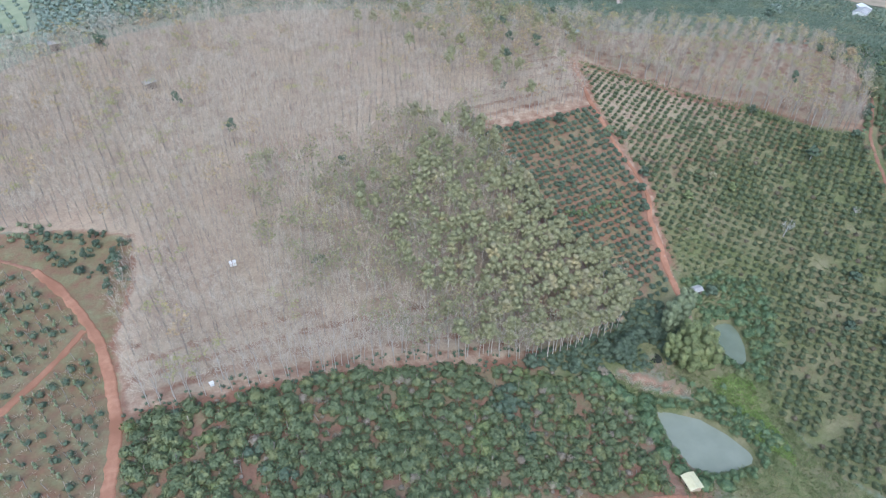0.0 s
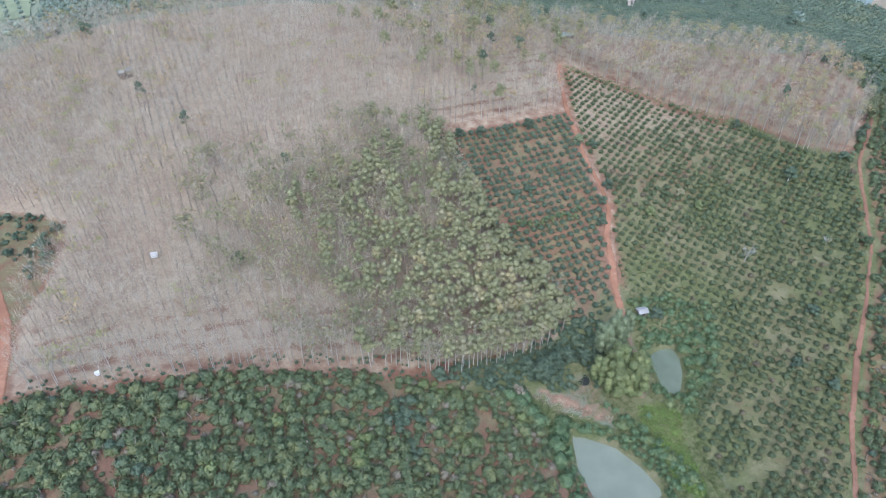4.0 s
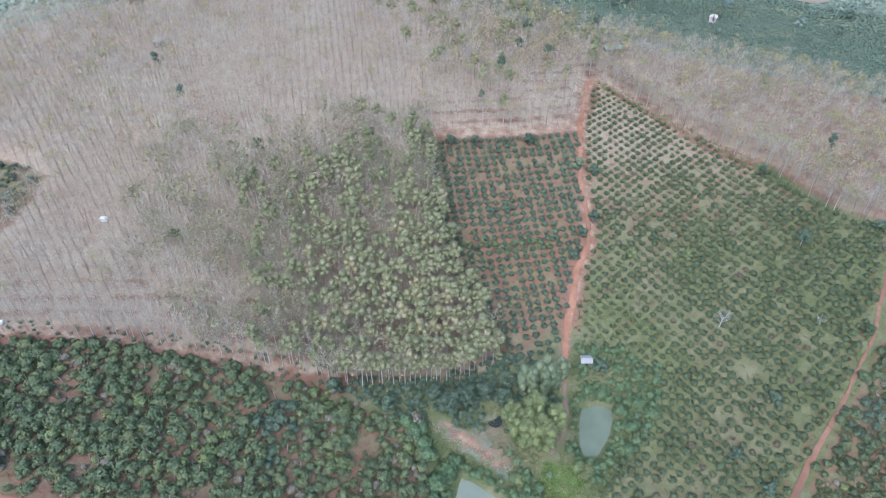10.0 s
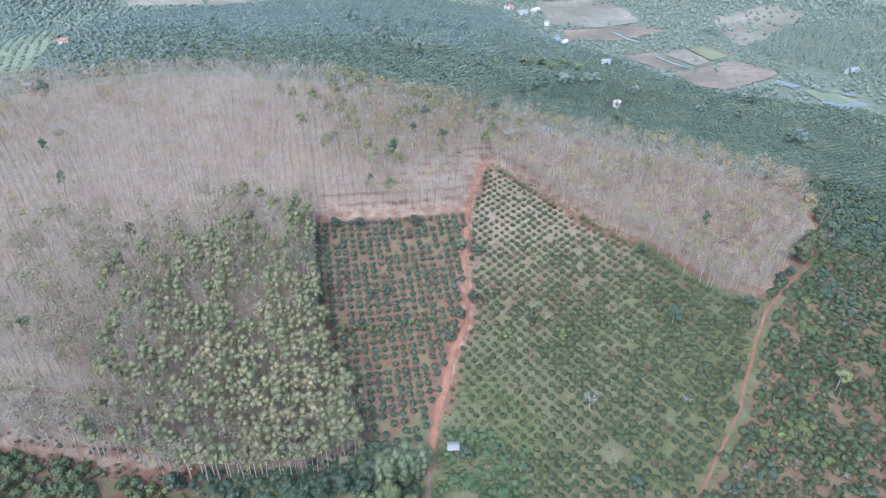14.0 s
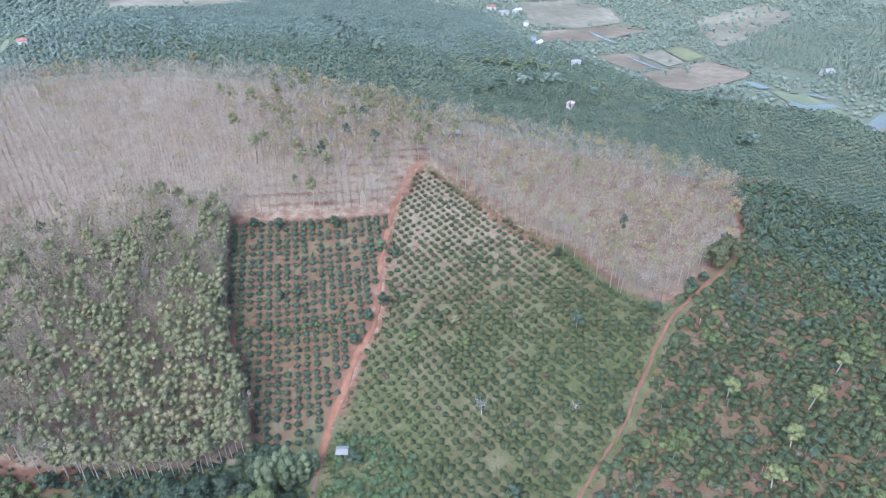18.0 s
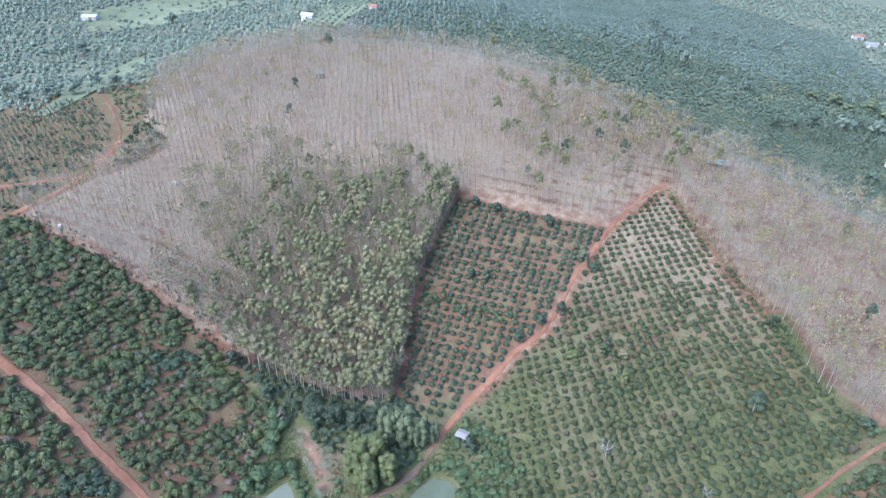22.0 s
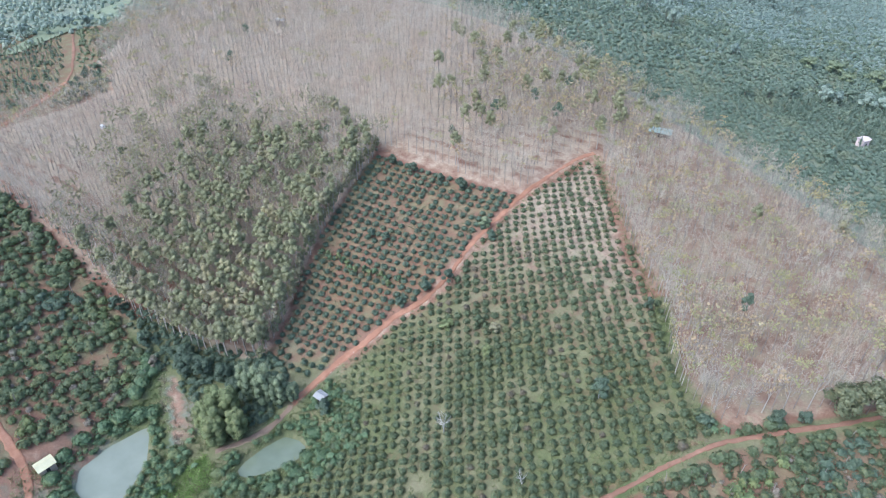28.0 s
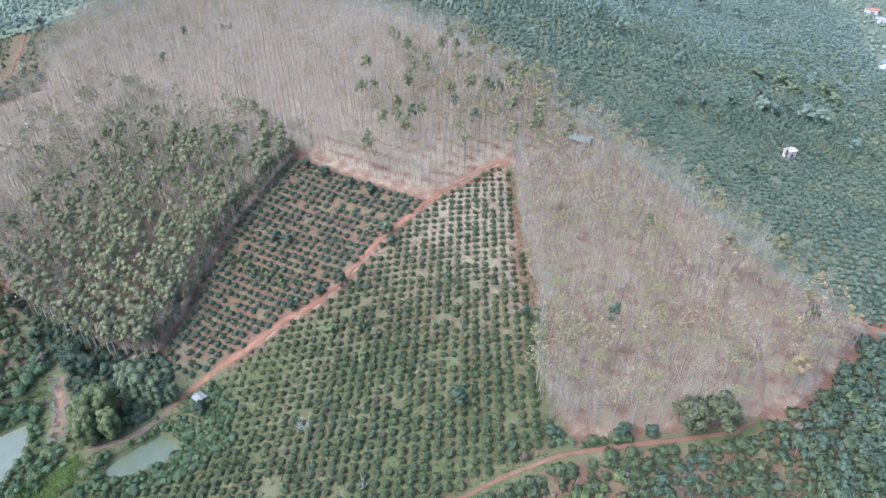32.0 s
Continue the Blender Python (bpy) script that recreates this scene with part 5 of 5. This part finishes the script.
def pole_form(r, high):
    """A rough support pole, a little crooked, with a stub of a cut limb at its top."""
    b = r.normal(0, 0.08, 2)
    return join([tube([(0, 0, -0.3), (b[0], b[1], high * 0.5), (b[0] * 2.2, b[1] * 2.2, high)], [0.1, 0.085, 0.07], 5), tube([(b[0] * 2, b[1] * 2, high * 0.9), (b[0] * 2 + 0.25, b[1] * 2 + 0.1, high * 1.06)], [0.05, 0.03], 3), tube([(b[0] * 2, b[1] * 2, high * 0.82), (b[0] * 2 - 0.22, b[1] * 2 + 0.1, high)], [0.045, 0.03], 3)])


POLES = [pole_form(r, h) for h in (1.9, 2.2, 2.5, 2.8)]
pole_meshes = [mesh_from("support_pole", *p, BARK, True) for p in POLES]
near = np.argsort(off_line(pole_x, pole_y, WEST_ROAD[4:9]))
VINES = [crown_form(r, [(0.1, 0, 0.7, 0.38, 0.6), (0, 0.1, 1.5, 0.3, 0.5)], 16, 0.34) for _ in range(4)]
vine = r.random(len(pole_x)) < 0.7
stuff("climbing_vines", lay(VINES, pole_x[vine], pole_y[vine], r, 0.8, 1.5), SAGE, "thin pale green vines climbing the support poles", "vines")
for i in near[:220]:
    ob = new("support_pole", pole_meshes[int(r.integers(0, 4))])
    ob.matrix_basis = pose(pole_x[i], pole_y[i], gz(pole_x[i], pole_y[i]), r.normal(0, 5), r.normal(0, 5), r.uniform(0, 360))
    tagged(ob, "pale wooden support pole standing in dry soil", "pole", "support poles beside the curved road")
stuff("support_poles", lay(POLES, pole_x[near[220:]], pole_y[near[220:]], r, 0.9, 1.1, 0, 0.08), BARK, "rows of pale wooden support poles", "poles")
for poly, step, turn, label in ((FIELD_S, 6.0, 20, "pale cut shade-tree stumps among coffee bushes"), (FIELD_E, 5.4, 42, "slim pale poles in rows among coffee bushes")):
    px, py = grid_points(poly, step, step, turn, r, 0.9, 0.2)
    keep = clear_of(px, py, ROADS, 2.5)
    stuff("support_poles", lay(POLES, px[keep], py[keep], r, 0.9, 1.25, 0, 0.1), BARK, label, "poles")

# ---- small buildings ----
SHEET_METAL = plain_material("grey_sheet_metal", (0.3, 0.29, 0.27), (0.42, 0.41, 0.39), 0.7, 0.7, 0.0, 0.25, 0.005)
CREAM_ROOF = plain_material("cream_roof", (0.5, 0.46, 0.28), (0.62, 0.58, 0.38), 0.9, 0.6, 0.0, 0.4, 0.01)
TAN_WALL = plain_material("tan_wall", (0.42, 0.33, 0.24), (0.55, 0.45, 0.34), 0.8, 0.9)
WHITE_WALL = plain_material("white_wall", (0.68, 0.67, 0.64), (0.8, 0.79, 0.77), 0.9, 0.8)
GREY_TARP = plain_material("grey_green_roof", (0.27, 0.34, 0.3), (0.36, 0.44, 0.39), 0.9, 0.6, 0.0, 0.4, 0.01)
PINK_WALL = plain_material("faded_pink_wall", (0.55, 0.45, 0.4), (0.68, 0.58, 0.53), 0.9, 0.85)
RED_TILE = plain_material("red_roof", (0.36, 0.16, 0.11), (0.5, 0.26, 0.19), 0.7, 0.8)
OPENING_SHADE = plain_material("opening_shade", (0.03, 0.028, 0.025), (0.06, 0.055, 0.05), 0.5)
OLD_WOOD = plain_material("weathered_wood", (0.2, 0.16, 0.13), (0.34, 0.29, 0.24), 0.3)


def house(name, x, y, turn, lx, ly, wall_h, roof_h, wall_mat, roof_mat, label, ribs=0, posts=False, over=0.35):
    """A small gabled building: four walls, two roof slopes with ribs, near-black panels as shaded door and window
    openings.
    """
    base = min(gz(x + a, y + b) for a in (-lx / 2, lx / 2) for b in (-ly / 2, ly / 2)) - 0.15
    lift = gz(x, y) - base
    ob = thing(name, x, y, base, label, name.replace("_", " "), turn=turn)
    h = wall_h + lift
    t = 0.14
    for nm, (x0, x1, y0, y1) in (("wall", (-lx / 2, lx / 2, -ly / 2, -ly / 2 + t)), ("wall", (-lx / 2, lx / 2, ly / 2 - t, ly / 2)), ("wall", (-lx / 2, -lx / 2 + t, -ly / 2 + t, ly / 2 - t)), ("wall", (lx / 2 - t, lx / 2, -ly / 2 + t, ly / 2 - t))):
        part_w = bm_part(nm, box_bm(bmesh.new(), x0, x1, y0, y1, 0, h), wall_mat, ob)
        if y1 - y0 < 0.2 and not posts:
            s = -1 if y0 < 0 else 1
            yo = y0 - 0.02 if s < 0 else y1 + 0.02
            # Solid panel; its near-black colour stands for the unlit inside.
            bm_part("door" if s < 0 else "window", box_bm(bmesh.new(), -0.45, 0.45, min(yo, yo - s * 0.06), max(yo, yo - s * 0.06), lift + (0.02 if s < 0 else 0.9), lift + min(1.95, wall_h - 0.15), 0.01), OPENING_SHADE, part_w, "near-black panel painted as a shaded opening")
    for s in (-1, 1):
        bm = bmesh.new()
        y0, y1 = s * (ly / 2 + over), 0.0
        z0, z1 = h - roof_h * over / (ly / 2), h + roof_h
        lo = [bm.verts.new(c) for c in ((-lx / 2 - over, y0, z0), (lx / 2 + over, y0, z0), (lx / 2 + over, y1, z1), (-lx / 2 - over, y1, z1))]
        hi = [bm.verts.new(v.co + Vector((0, 0, 0.07))) for v in lo]
        for f in (lo[::-1], hi, (lo[0], lo[1], hi[1], hi[0]), (lo[1], lo[2], hi[2], hi[1]), (lo[2], lo[3], hi[3], hi[2]), (lo[3], lo[0], hi[0], hi[3])):
            bm.faces.new(f)
        slope = bm_part("roof_slope", bm, roof_mat, ob)
        for k in range(ribs):
            bx0 = -lx / 2 - over + (k + 0.5) * (lx + 2 * over) / ribs
            bm = bmesh.new()
            a, b = Vector((bx0, y0, z0 + 0.075)), Vector((bx0, y1 + s * 0.05, z1 + 0.075))
            q = [bm.verts.new(p + Vector((dx, 0, dz))) for p in (a, b) for dx, dz in ((-0.05, 0), (0, 0.06), (0.05, 0))]
            bm.faces.new((q[0], q[1], q[4], q[3]))
            bm.faces.new((q[1], q[2], q[5], q[4]))
            bm_part("rib", bm, roof_mat, slope)
    for e in (-1, 1):
        bm = bmesh.new()
        q = [bm.verts.new((e * (lx / 2 - dx), yy, zz)) for dx in (0.0, t) for yy, zz in ((-ly / 2, h), (ly / 2, h), (0, h + roof_h - 0.02))]
        bm.faces.new(q[:3])
        bm.faces.new(q[3:][::-1])
        bm_part("gable", bm, wall_mat, ob)
    return ob


house("shed", 12, 130, 2, 2.9, 2.5, 1.9, 0.45, OLD_WOOD, SHEET_METAL, "small wooden shed with pale sheet-metal roof", 5)
house("hut", -31.8, 69.3, 88, 4.2, 3.4, 2.1, 0.55, TAN_WALL, CREAM_ROOF, "tan-walled hut with cream sheet roof by the pond", 6)
house("shed", 40.2, 287, 12, 8.0, 4.6, 1.7, 0.7, OLD_WOOD, GREY_TARP, "open shed with grey-green roof at the wood's edge", 5)
house("shed", -158, 265.5, 30, 4.5, 3.2, 3.0, 0.7, OLD_WOOD, SHEET_METAL, "small pale-roofed shed in the rubber wood", 4)
house("shed", -196, 314, 10, 5.0, 3.2, 3.0, 0.7, OLD_WOOD, SHEET_METAL, "pale-roofed shed at the far edge of the wood", 4)
house("house", 102.5, 343, 62, 3.6, 3.2, 3.4, 0.4, PINK_WALL, PINK_WALL, "small pinkish house among far coffee rows", 4)
for x, y, a, lx, roof in ((124, 468, 10, 6, SHEET_METAL), (104, 528, 60, 6, WHITE_WALL), (81, 632, 5, 9, SHEET_METAL), (94, 642, 40, 8, WHITE_WALL), (70, 650, 20, 8, RED_TILE), (99, 596, 80, 7, SHEET_METAL), (290, 450, 15, 9, SHEET_METAL), (-246, 352, 20, 8, WHITE_WALL), (-205, 372, 20, 5, RED_TILE), (-470, 330, 30, 12, WHITE_WALL), (268, 316, 25, 12, SHEET_METAL), (276, 322, 70, 9, WHITE_WALL)):
    house("house", x, y, a, lx, lx * 0.62, 3.0, 1.1, WHITE_WALL, roof, "far single-storey house with pale walls", 0)


def boxlike(name, x, y, sx, sy, sz, mat, label, category):
    """A covered box on short legs: body and lid."""
    ob = thing(name, x, y, gz(x, y), label, category, turn=r.uniform(0, 90))
    bm_part("body", box_bm(bmesh.new(), -sx / 2, sx / 2, -sy / 2, sy / 2, 0.25, sz, 0.04), mat, ob)
    bm_part("lid", box_bm(bmesh.new(), -sx / 2 - 0.1, sx / 2 + 0.1, -sy / 2 - 0.1, sy / 2 + 0.1, sz, sz + 0.1, 0.03), mat, ob)
    for a in (-1, 1):
        for b in (-1, 1):
            bm_part("leg", box_bm(bmesh.new(), a * sx * 0.4 - 0.05, a * sx * 0.4 + 0.05, b * sy * 0.4 - 0.05, b * sy * 0.4 + 0.05, -0.1, 0.25), OLD_WOOD, ob)
    return ob


boxlike("white_box", -136.6, 154.3, 1.8, 1.3, 1.4, WHITE_WALL, "white covered box standing among rubber trees", "box")
boxlike("white_box", -145, 111.2, 0.9, 0.8, 1.1, WHITE_WALL, "small white covered box at the wood's edge", "box")

# pale stones washed out along the lower path
for i in range(22):
    k = i / 21
    bm = bmesh.new()
    bmesh.ops.create_icosphere(bm, subdivisions=1, radius=1.0)
    for v in bm.verts:
        v.co *= r.uniform(0.75, 1.2)
    s = r.uniform(0.1, 0.26)
    bmesh.ops.scale(bm, vec=(s * r.uniform(1, 1.6), s, s * 0.45), verts=bm.verts)
    me = bpy.data.meshes.new("stone")
    bm.to_mesh(me)
    bm.free()
    me.materials.append(PALE_SOIL)
    x, y = 6.9 + 2.3 * k + r.normal(0, 0.25), 133 + 14 * k + r.normal(0, 0.4)
    ob = new("stone", me)
    ob.matrix_basis = pose(x, y, gz(x, y) + 0.1, 0, 0, r.uniform(0, 360))
    tagged(ob, "pale stone lying on the red path", "stone", "pale stones on the path")
sheet("water", [(-19, 113), (-15, 114), (-13, 110.5), (-15, 108), (-18, 109)], gz(-16, 110.5) + 0.25, DARK_WATER, "small dark pool under the trees", "pool", step=1.5)
hx, hy = grid_points(FIELD_W, 2.0, 2.0, 40, r, 0.7, 0.3)
keep = clear_of(hx, hy, ROADS, 2.4)
stuff("weeds", lay(TUFTS, hx[keep], hy[keep], r, 0.6, 1.3), DRY, "dry grass between the support poles", "weeds")

# ---- the far valley ----
STRAW = plain_material("dry_paddy", (0.24, 0.225, 0.16), (0.38, 0.34, 0.25), 6.0, 0.95, 0, 0.1, 0.1)
FALLOW = plain_material("fallow_field", (0.24, 0.2, 0.14), (0.38, 0.315, 0.225), 5.0, 0.95, 0, 0.1, 0.1)
YOUNG_RICE = plain_material("young_rice", (0.25, 0.255, 0.14), (0.33, 0.33, 0.19), 4.0, 0.9, 0, 0.1, 0.1)
LIGHT_GREEN = plain_material("light_meadow", (0.2, 0.23, 0.14), (0.31, 0.33, 0.21), 6.0, 0.95, 0, 0.1, 0.1)


field_plots = []


def field(poly, mat, label, scrub=0.02):
    """A far field: a patch of its own crop laid over the ground, with a low bank round it."""
    field_plots.append((poly, scrub))
    p = np.array(poly, float)
    c = p.mean(0)
    x0, y0, x1, y1 = *p.min(0), *p.max(0)
    n = 26
    X, Y = np.meshgrid(np.linspace(x0, x1, n), np.linspace(y0, y1, n))
    X = X + 2.2 * np.sin(Y / 9.0 + x0) * np.sin(Y / 23.0)
    Y = Y + 2.2 * np.sin(X / 11.0 + y0) * np.sin(X / 19.0)
    d = off_poly(X, Y, poly)
    # pull outside points onto the rim
    for _ in range(14):
        out = d > 0
        X, Y = np.where(out, X + (c[0] - X) * 0.06, X), np.where(out, Y + (c[1] - Y) * 0.06, Y)
        d = off_poly(X, Y, poly)
    Z = ground_z(X, Y) + 0.3 + 0.35 * np.exp(-np.abs(d) / 2.0)
    i = np.arange(n * n).reshape(n, n)
    f = np.stack([i[:-1, :-1], i[:-1, 1:], i[1:, 1:], i[1:, :-1]], -1).reshape(-1, 4)
    ob = new("field", mesh_from("field", np.stack([X, Y, Z], -1).reshape(-1, 3), f, mat, True))
    return tagged(ob, label, "field", kind="structure")


field([(98, 683), (157, 697), (184, 664), (187, 613), (146, 590), (102, 595)], STRAW, "far straw-coloured rice field")
field([(110, 576), (151, 591), (182, 603), (202, 584), (156, 549), (106, 542)], FALLOW, "far reddish fallow field")
field([(142, 501), (174, 513), (183, 467), (161, 458)], FALLOW, "far dry brown rice field")
field([(177, 509), (200, 524), (206, 484), (190, 471)], STRAW, "far pale rice field")
field([(201, 523), (216, 533), (226, 500), (207, 486)], YOUNG_RICE, "far yellow-green young rice field")
field([(165, 449), (194, 470), (226, 489), (244, 454), (230, 438), (188, 407), (172, 413)], FALLOW, "far dry pinkish field")
field([(255, 631), (335, 673), (343, 629), (295, 568), (245, 526), (244, 573)], STRAW, "far dry grassland", 0.3)
field([(238, 412), (257, 407), (266, 388), (270, 350), (258, 346), (248, 371), (240, 392)], LIGHT_GREEN, "pale wet meadow beside the far water", 0.08)
field([(268, 352), (288, 372), (318, 345), (300, 318)], FALLOW, "grey fallow field by the far water", 0.05)
field([(-262, 164), (-304, 223), (-324, 278), (-293, 253), (-272, 212), (-253, 172)], LIGHT_GREEN, "far light green meadow strip", 0.2)
field([(-426, 299), (-396, 348), (-415, 373), (-388, 441), (-480, 420), (-500, 340)], LIGHT_GREEN, "far pale meadow", 0.25)
field([(-126, 406), (-109, 422), (-91, 387), (-107, 372)], LIGHT_GREEN, "small light field among far coffee")
field([(-330, 500), (-295, 494), (-270, 514), (-212, 380), (-208, 332), (-240, 338)], LIGHT_GREEN, "far light orchard plot")
field([(-280, 616), (-267, 589), (-192, 601), (-135, 625), (-179, 640)], STRAW, "far pale ploughed field")
WATER_STRIPS = (([(153, 575), (160, 556), (168, 540)], 5), ([(169, 497), (175, 479), (183, 462)], 3.0), ([(229, 431), (234, 427), (238, 415)], 9), ([(241, 389), (249, 380), (266, 386)], 8), ([(159, 418), (168, 402), (178, 389)], 3), ([(102, 556), (101, 535), (101, 514)], 5), ([(259, 407), (268, 399)], 5), ([(266, 350), (276, 356), (290, 371)], 9))
for line, w in WATER_STRIPS:
    ribbon("water", line, w, WATER, "far strip of water reflecting the pale sky", lift=0.9, seed=int(w * 7))

# rows and scattered trees of the distance
r = np.random.default_rng(51)
ox, oy = grid_points([(-330, 500), (-295, 494), (-270, 514), (-212, 380), (-208, 332), (-240, 338)], 6.0, 6.0, 20, r, 0.3, 0.05)
stuff("orchard_bushes", lay(BUSHES_FAR, ox, oy, r, 0.7, 1.0), HAZED_FAR_LEAF, "rows of far orchard bushes on pale ground", "bushes")
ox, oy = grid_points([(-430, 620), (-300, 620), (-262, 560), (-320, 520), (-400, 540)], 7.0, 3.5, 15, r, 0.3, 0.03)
stuff("orchard_bushes", lay(BUSHES_FAR, ox, oy, r, 1.0, 1.5), HAZED_FAR_LEAF, "far rows of orchard trees", "bushes")
# Haze over the far woodland is put into its pale leaf colour.
HAZED_WILD = leaf_material("far_woodland_haze_tint", (0.195, 0.24, 0.185), (0.28, 0.325, 0.245), (0.3, 0.31, 0.22), 40.0, 0.2)
FAR_TREES = [bush_form(r, 2.3, 3.4, 13, 1.15) for _ in range(6)]
TALL_TREES = [crown_form(r, lobes_for(r, 7.0, 3.2, 0.3, 3), 16, 1.5) for _ in range(6)]
fx, fy = grid_points([(-640, 120), (-420, 60), (-265, 130), (-262, 200), (-252, 300), (-205, 320), (-215, 420), (-255, 560), (-190, 600), (-60, 690), (60, 640), (96, 545), (128, 505), (150, 452), (180, 398), (262, 372), (300, 300), (235, 230), (420, 180), (620, 500), (600, 850), (0, 1000), (-500, 850)], 5.6, 6.0, 17, r, 1.0, 0.04)
wild = np.array([noise.noise(Vector((a / 60, b / 60, 1.0))) + 0.5 * noise.noise(Vector((a / 22, b / 22, 4.0))) for a, b in zip(fx, fy)])
keep = (wild > -0.62) & (np.hypot(fx - 20, fy - 10) < 760)
for plot, scrub in field_plots:
    keep &= (off_poly(fx, fy, plot) > 2.0) | (r.random(len(fx)) < scrub)
keep &= clear_of(fx, fy, [line for line, w in WATER_STRIPS], 7)
fx, fy, wild = fx[keep], fy[keep], wild[keep]
tall = wild > 0.58
closer = ~tall & (fy < 560) & (fx > 40) & (fx < 340)
stuff("far_shrubland", lay(BUSHES_MID, fx[closer], fy[closer], r, 0.9, 1.6), HAZED_WILD, "leafy shrubs and trees beyond the coffee plots", "bushes")
tall_or_close = tall | closer
stuff("far_shrubland", lay(FAR_TREES, fx[~tall_or_close], fy[~tall_or_close], r, 0.62, 1.15), HAZED_WILD, "far shrubby plots and thickets", "bushes")
stuff("far_woodland", lay(TALL_TREES, fx[tall], fy[tall], r, 0.6, 1.2), HAZED_WILD, "far clumps of trees, leaves paled for haze", "trees")
for x, y, h, w in ((79, 379, 9, 4), (84, 383, 8, 3.5), (95, 392, 9, 4), (101, 395, 9, 4.2), (-35, 426, 12, 4), (-28, 420, 11, 4), (-12, 411, 13, 3.6), (-7, 407, 12, 4), (186, 306, 8, 5), (190, 374, 9, 4), (150, 345, 7, 3), (-366, 258, 12, 6), (-295, 180, 8, 4), (-286, 190, 8, 5), (-277, 199, 8, 5), (-268, 207, 9, 5), (-258, 212, 9, 5), (-323, 186, 8, 4), (-382, 344, 11, 5), (-70, 440, 8, 4), (30, 400, 7, 3), (60, 430, 8, 3.5), (-140, 430, 8, 4), (120, 372, 7, 3.4)):
    tree("far_tree", x, y, h, w, HAZED_WILD if x % 2 else HAZED_FAR_LEAF, "far spreading tree above the coffee plots", low=h * 0.2, lobes=6, n=160, leaf=1.0, group="far trees above the coffee plots")
# slender rows of trees in the near valley
ROW_TREES = [crown_form(r, [(0, 0, 3.4, 0.75, 2.6), (0.3, 0.2, 2.0, 0.6, 1.4)], 34, 0.6) for _ in range(5)]
qx, qy = grid_points([(58, 352), (84, 340), (98, 338), (122, 352), (135, 385), (112, 412), (84, 392)], 5.0, 3.2, 33, r, 0.4, 0.08)
stuff("row_trees", lay(ROW_TREES, qx, qy, r, 0.6, 0.9), HAZED_VALLEY_LEAF, "slender light green trees in rows above the coffee", "trees")
for x, y, h, w in ((60, 428, 7, 5), (72, 436, 7, 6), (80, 428, 6, 5), (90, 446, 7, 6), (98, 436, 6, 5)):
    tree("far_tree", x, y, h, w, SAGE, "pale green spreading tree in the valley", low=0.5, lobes=7, n=260, leaf=0.9)
qx, qy = grid_points([(246, 517), (305, 580), (400, 590), (420, 480), (300, 395), (284, 440), (253, 484)], 6.5, 4.0, 20, r, 0.5, 0.06)
stuff("row_trees", lay(ROW_TREES, qx, qy, r, 0.9, 1.4), HAZED_WILD, "slender trees in rows on the far hillside", "trees")
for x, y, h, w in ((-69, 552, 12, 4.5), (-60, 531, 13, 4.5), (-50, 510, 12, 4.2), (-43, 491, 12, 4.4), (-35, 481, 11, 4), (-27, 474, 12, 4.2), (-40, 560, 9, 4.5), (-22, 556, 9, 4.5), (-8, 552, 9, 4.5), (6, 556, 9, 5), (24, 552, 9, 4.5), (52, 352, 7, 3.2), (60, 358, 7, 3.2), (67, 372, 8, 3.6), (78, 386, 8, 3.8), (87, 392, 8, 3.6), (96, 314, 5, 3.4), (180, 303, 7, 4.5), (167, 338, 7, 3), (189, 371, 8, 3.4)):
    tree("far_tree", x, y, h, w, HAZED_VALLEY_LEAF if y < 400 else HAZED_FAR_LEAF, "dark spreading tree above the valley's coffee plots", low=h * 0.25, lobes=6, n=220, leaf=0.8, group="dark trees above the valley's coffee plots")
